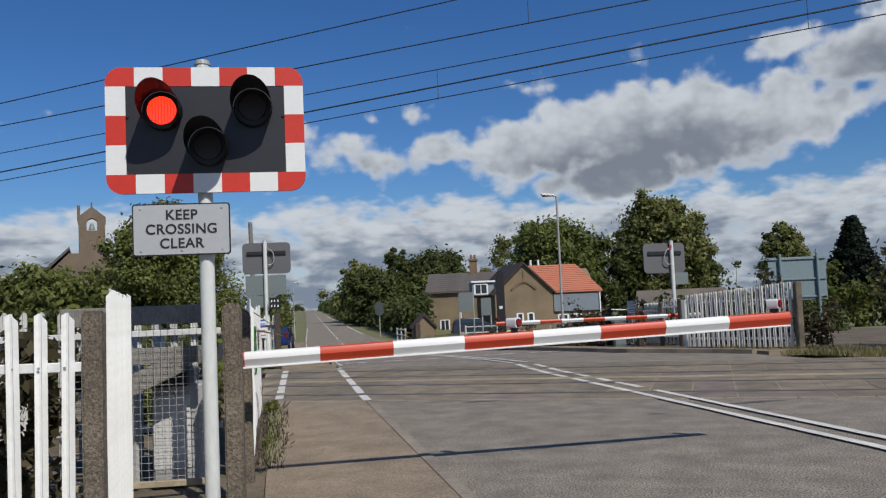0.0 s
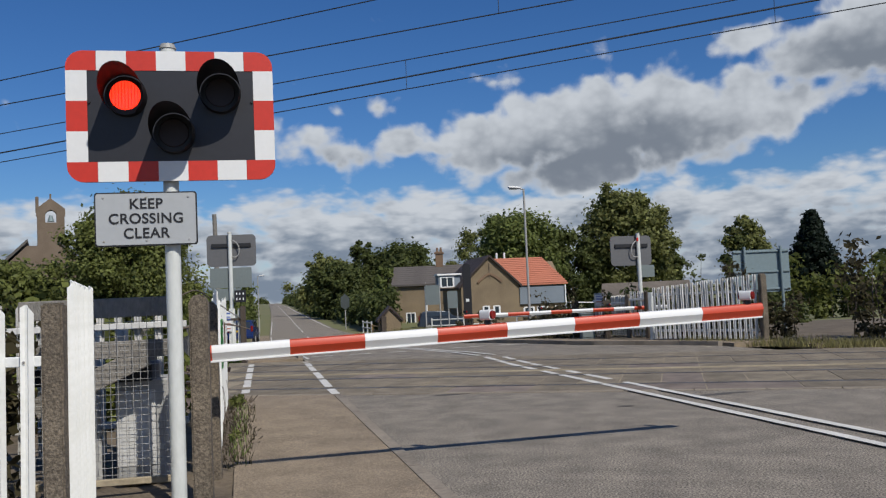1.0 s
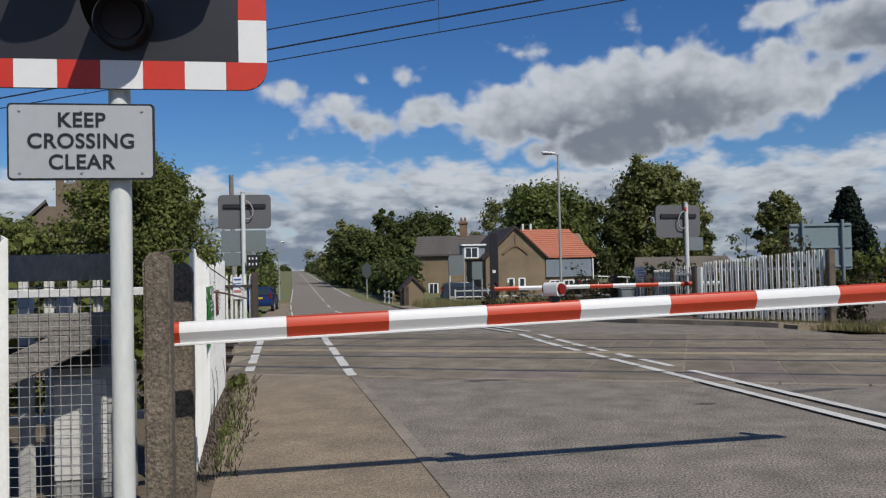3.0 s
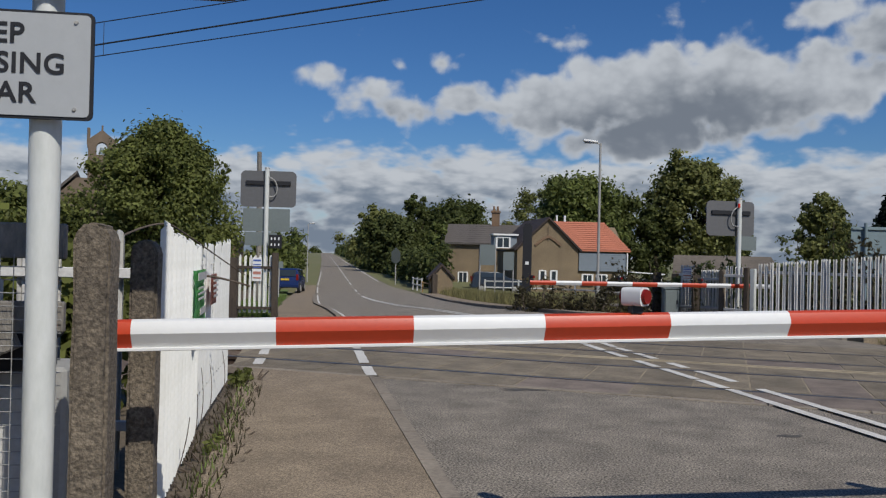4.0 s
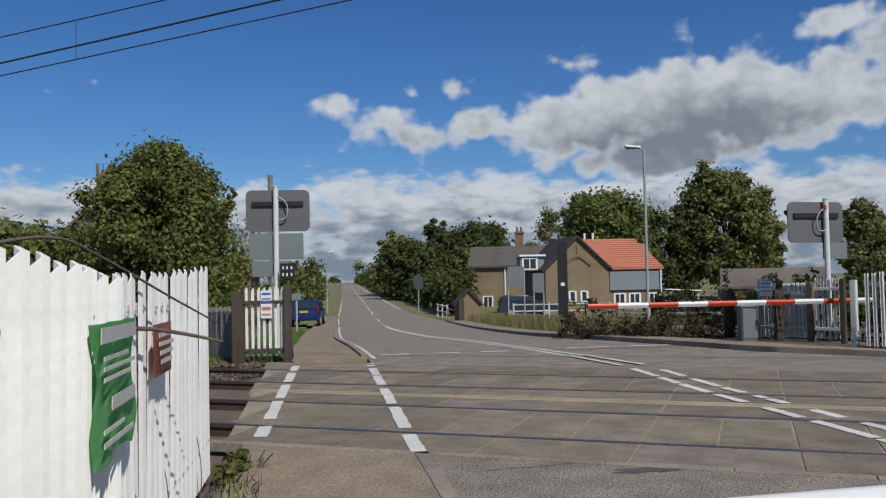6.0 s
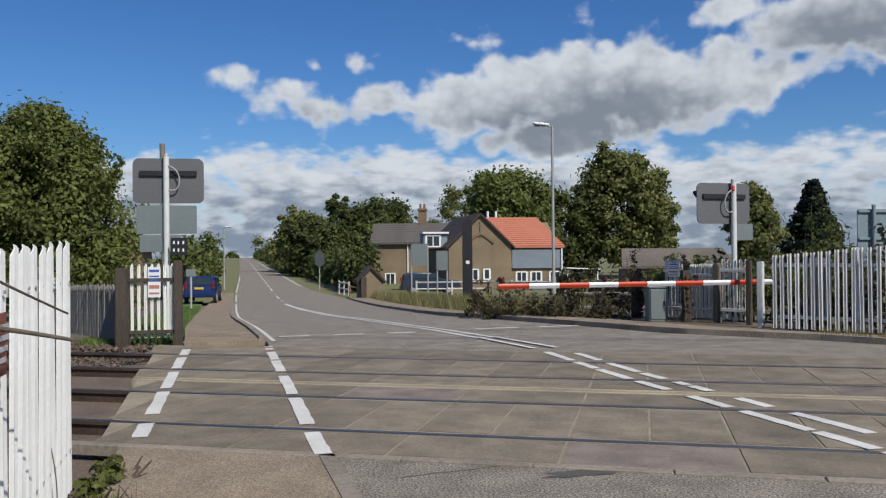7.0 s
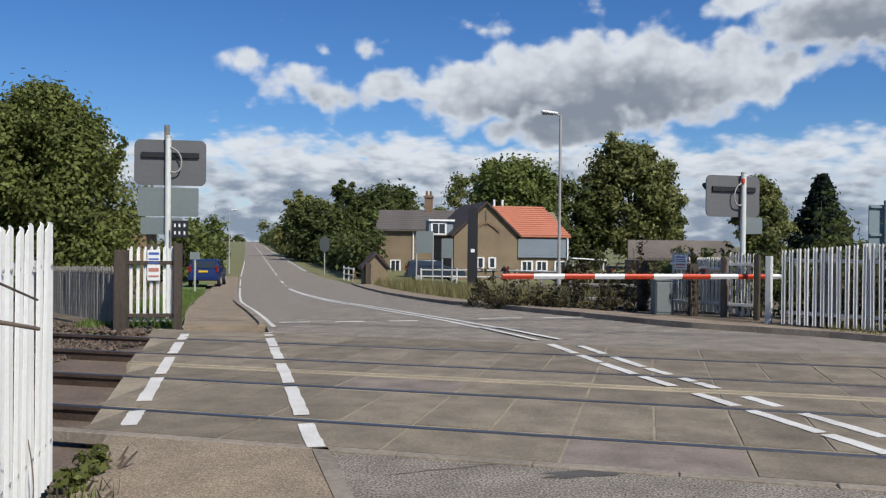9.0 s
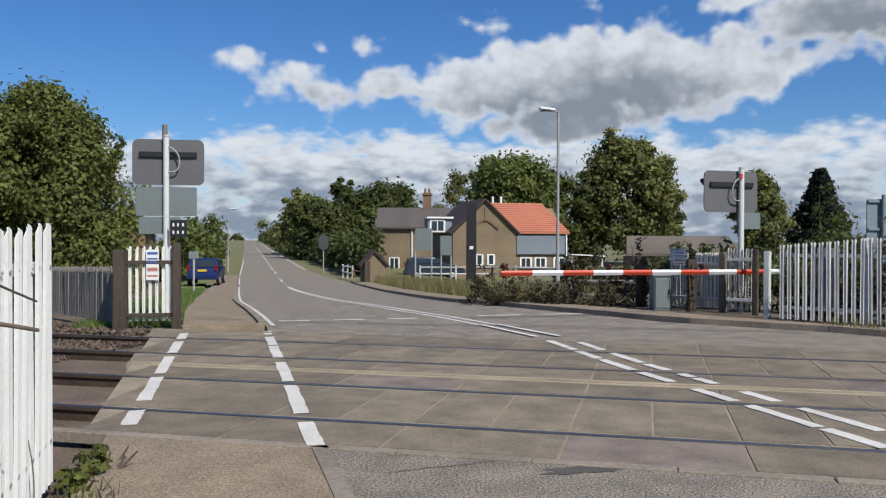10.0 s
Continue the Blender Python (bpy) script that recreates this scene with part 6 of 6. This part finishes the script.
hedge("scrub", (-2.2, 15.2, -0.22), (1.9, 13.9, -0.12), 0.5, 1.3, M["dryscrub"], "dark low bramble scrub behind the kerb", 36, leaf=0.06, per_m=800, lump=0.2, floor=0.0, ragged=0.9)
hedge("scrub", (-1.5, 30, -0.8), (3.8, 26, -0.7), 1.2, 1.5, M["dryscrub"], "grey brown dry shrubs before the brick house", 37, leaf=0.13, per_m=900, lump=0.45)
hedge("scrub", (2.0, 24, -0.6), (9, 20, -0.4), 1.7, 1.5, M["oak"], "dark ivy and scrub behind the barrier", 38, leaf=0.10, per_m=900, lump=0.38, ragged=0.6)
hedge("far_trees", at(200, 14), at(420, 22), 2.4, 4, M["oak"], "dark distant hedgerow along the road", 39, leaf=0.7, per_m=60, lump=1.8)
hedge("far_trees", at(105, 10.5), at(200, 14.5), 2.7, 4, M["oak"], "dark hedgerow trees along the road", 40, leaf=0.5, per_m=200, lump=1.6)
hedge("far_trees", at(72, -3.0), at(130, -3.0), 1.3, 2, M["willow"], "low roadside hedge climbing the hill", 41, leaf=0.35, per_m=200, lump=0.8)
hedge("far_trees", at(430, 2), at(430, 12), 2.0, 4, M["oak"], "row of distant dark trees on the skyline", 42, leaf=0.9, per_m=50, lump=2.2, ragged=0.5)
hedge("far_trees", (-160, 60, 0), (-95, 95, 0), 5.0, 6, M["oak"], "distant dark tree belt beyond the fields", 43, leaf=0.7, per_m=60, lump=1.8)
hedge("far_trees", (30, 110, -1), (150, 100, -1), 6.0, 6, M["oak"], "distant tree belt behind the hedges", 44, leaf=0.7, per_m=60, lump=1.8)
grass("verge_grass", [(lambda a, b: at(9.2 + 30 * a ** 1.6, -1.38 - 1.6 * b, -0.02), 14000)], M["grass"], "mown green grass verge beside the footway", 51, 0.12, 0.012)
grass("long_grass", [(lambda a, b: at(14 + 32 * a, along(RIGHT_EDGE, 14 + 32 * a) + 1.2 + 2.6 * b, 0.0), 9000)], M["grass_dry"], "long dry grass on the verge behind the kerb", 52, 0.55, 0.014)
grass("dry_grass", [(lambda a, b: (5 + 9 * a, 10.0 - 6.5 * a + 1.6 * (b - 0.5), -0.02), 5000)], M["grass_dry"], "dry yellow grass under the railway fence", 53, 0.2, 0.01)
grass("weeds", [(lambda a, b: (1.05 - 2.0 * a + 0.16 * b, -5.2 + 3.8 * a + 0.05 * b, 0), 180)], M["grass"], "short weeds growing along the fence foot", 54, 0.08, 0.008)
hedge("weeds", (0.95, -4.85, -0.02), (-0.95, -1.35, -0.02), 0.05, 0.08, M["bramble"], "low leafy weeds along the white fence", 61, leaf=0.03, per_m=60, lump=0.04, category="weeds", floor=0.0)
hedge("weeds", (-0.98, -1.4, -0.02), (-1.25, -0.7, -0.02), 0.12, 0.12, M["bramble"], "leafy weed clump at the end of the white fence", 62, leaf=0.04, per_m=420, lump=0.07, category="weeds", floor=0.0)
hedge("weeds", (0.4, -3.9, -0.02), (0.15, -3.4, -0.02), 0.05, 0.1, M["hawthorn"], "green weed tuft at the fence foot", 63, leaf=0.035, per_m=160, lump=0.05, category="weeds", floor=0.0)
grass("dead_stems", [(lambda a, b: (1.2 - 2.1 * a + 0.3 * b - 0.2, -5.4 + 4.1 * a + 0.2 * b, 0.0), 420)], M["dryscrub"], "dead brown stems and litter along the fence foot", 64, 0.09, 0.006)
for k, (px, py) in enumerate(((0.72, -4.75), (0.5, -4.3), (0.05, -3.55), (-0.3, -2.9), (-0.75, -2.0))):
    stick([(px, py, 0.0), (px + 0.05, py + 0.06, 0.2), (px + 0.1 - 0.04 * k, py + 0.02, 0.42 + 0.05 * k)], 0.004, "thin dead weed stem by the fence", name="dead_stem", category="stem")
hedge("hedge", at(57, 10.5), at(108, 11.5), 2.6, 2.4, M["oak"], "dark roadside hedge under the trees", 65, leaf=0.25, per_m=420, lump=0.8)
hedge("scrub", (-2.4, 16.6, -0.3), (2.0, 15.0, -0.2), 0.75, 1.5, M["dryscrub"], "dry brown bramble and dead stems behind the kerb", 66, leaf=0.055, per_m=800, lump=0.24, floor=0.0, ragged=0.85)


def far_house():
    ob = thing("brick_house", pose(-26.3, 33.6, -1.1, 0, 0, 28), "plain brown brick house behind the hedge and signal", "house")
    bm = B()
    slab(bm, [(-2.6, -1), (2.6, -1), (2.6, 3.0), (0, 4.2), (-2.6, 3.0)], 0, 7)
    wall = part("wall", bm, M["brick_dark"], ob)
    gable_roof(ob, 5.2, 7, 3.0, 4.2, 0.2, M["slate"], courses=6)
    window(wall, 1.2, -0.03, 1.9, 0.9, 1.1)


far_house()
ob = thing("telegraph_pole", pose(-12.9, 19.0, -0.6), "weathered wooden telegraph pole behind the signal", "pole")
bm = B()
cyl(bm, (0, 0, -0.3), (-0.12, 0, 5.75), 0.12, 0.085, 10)
part("pole", bm, M["timber_grey"], ob, shade=True)
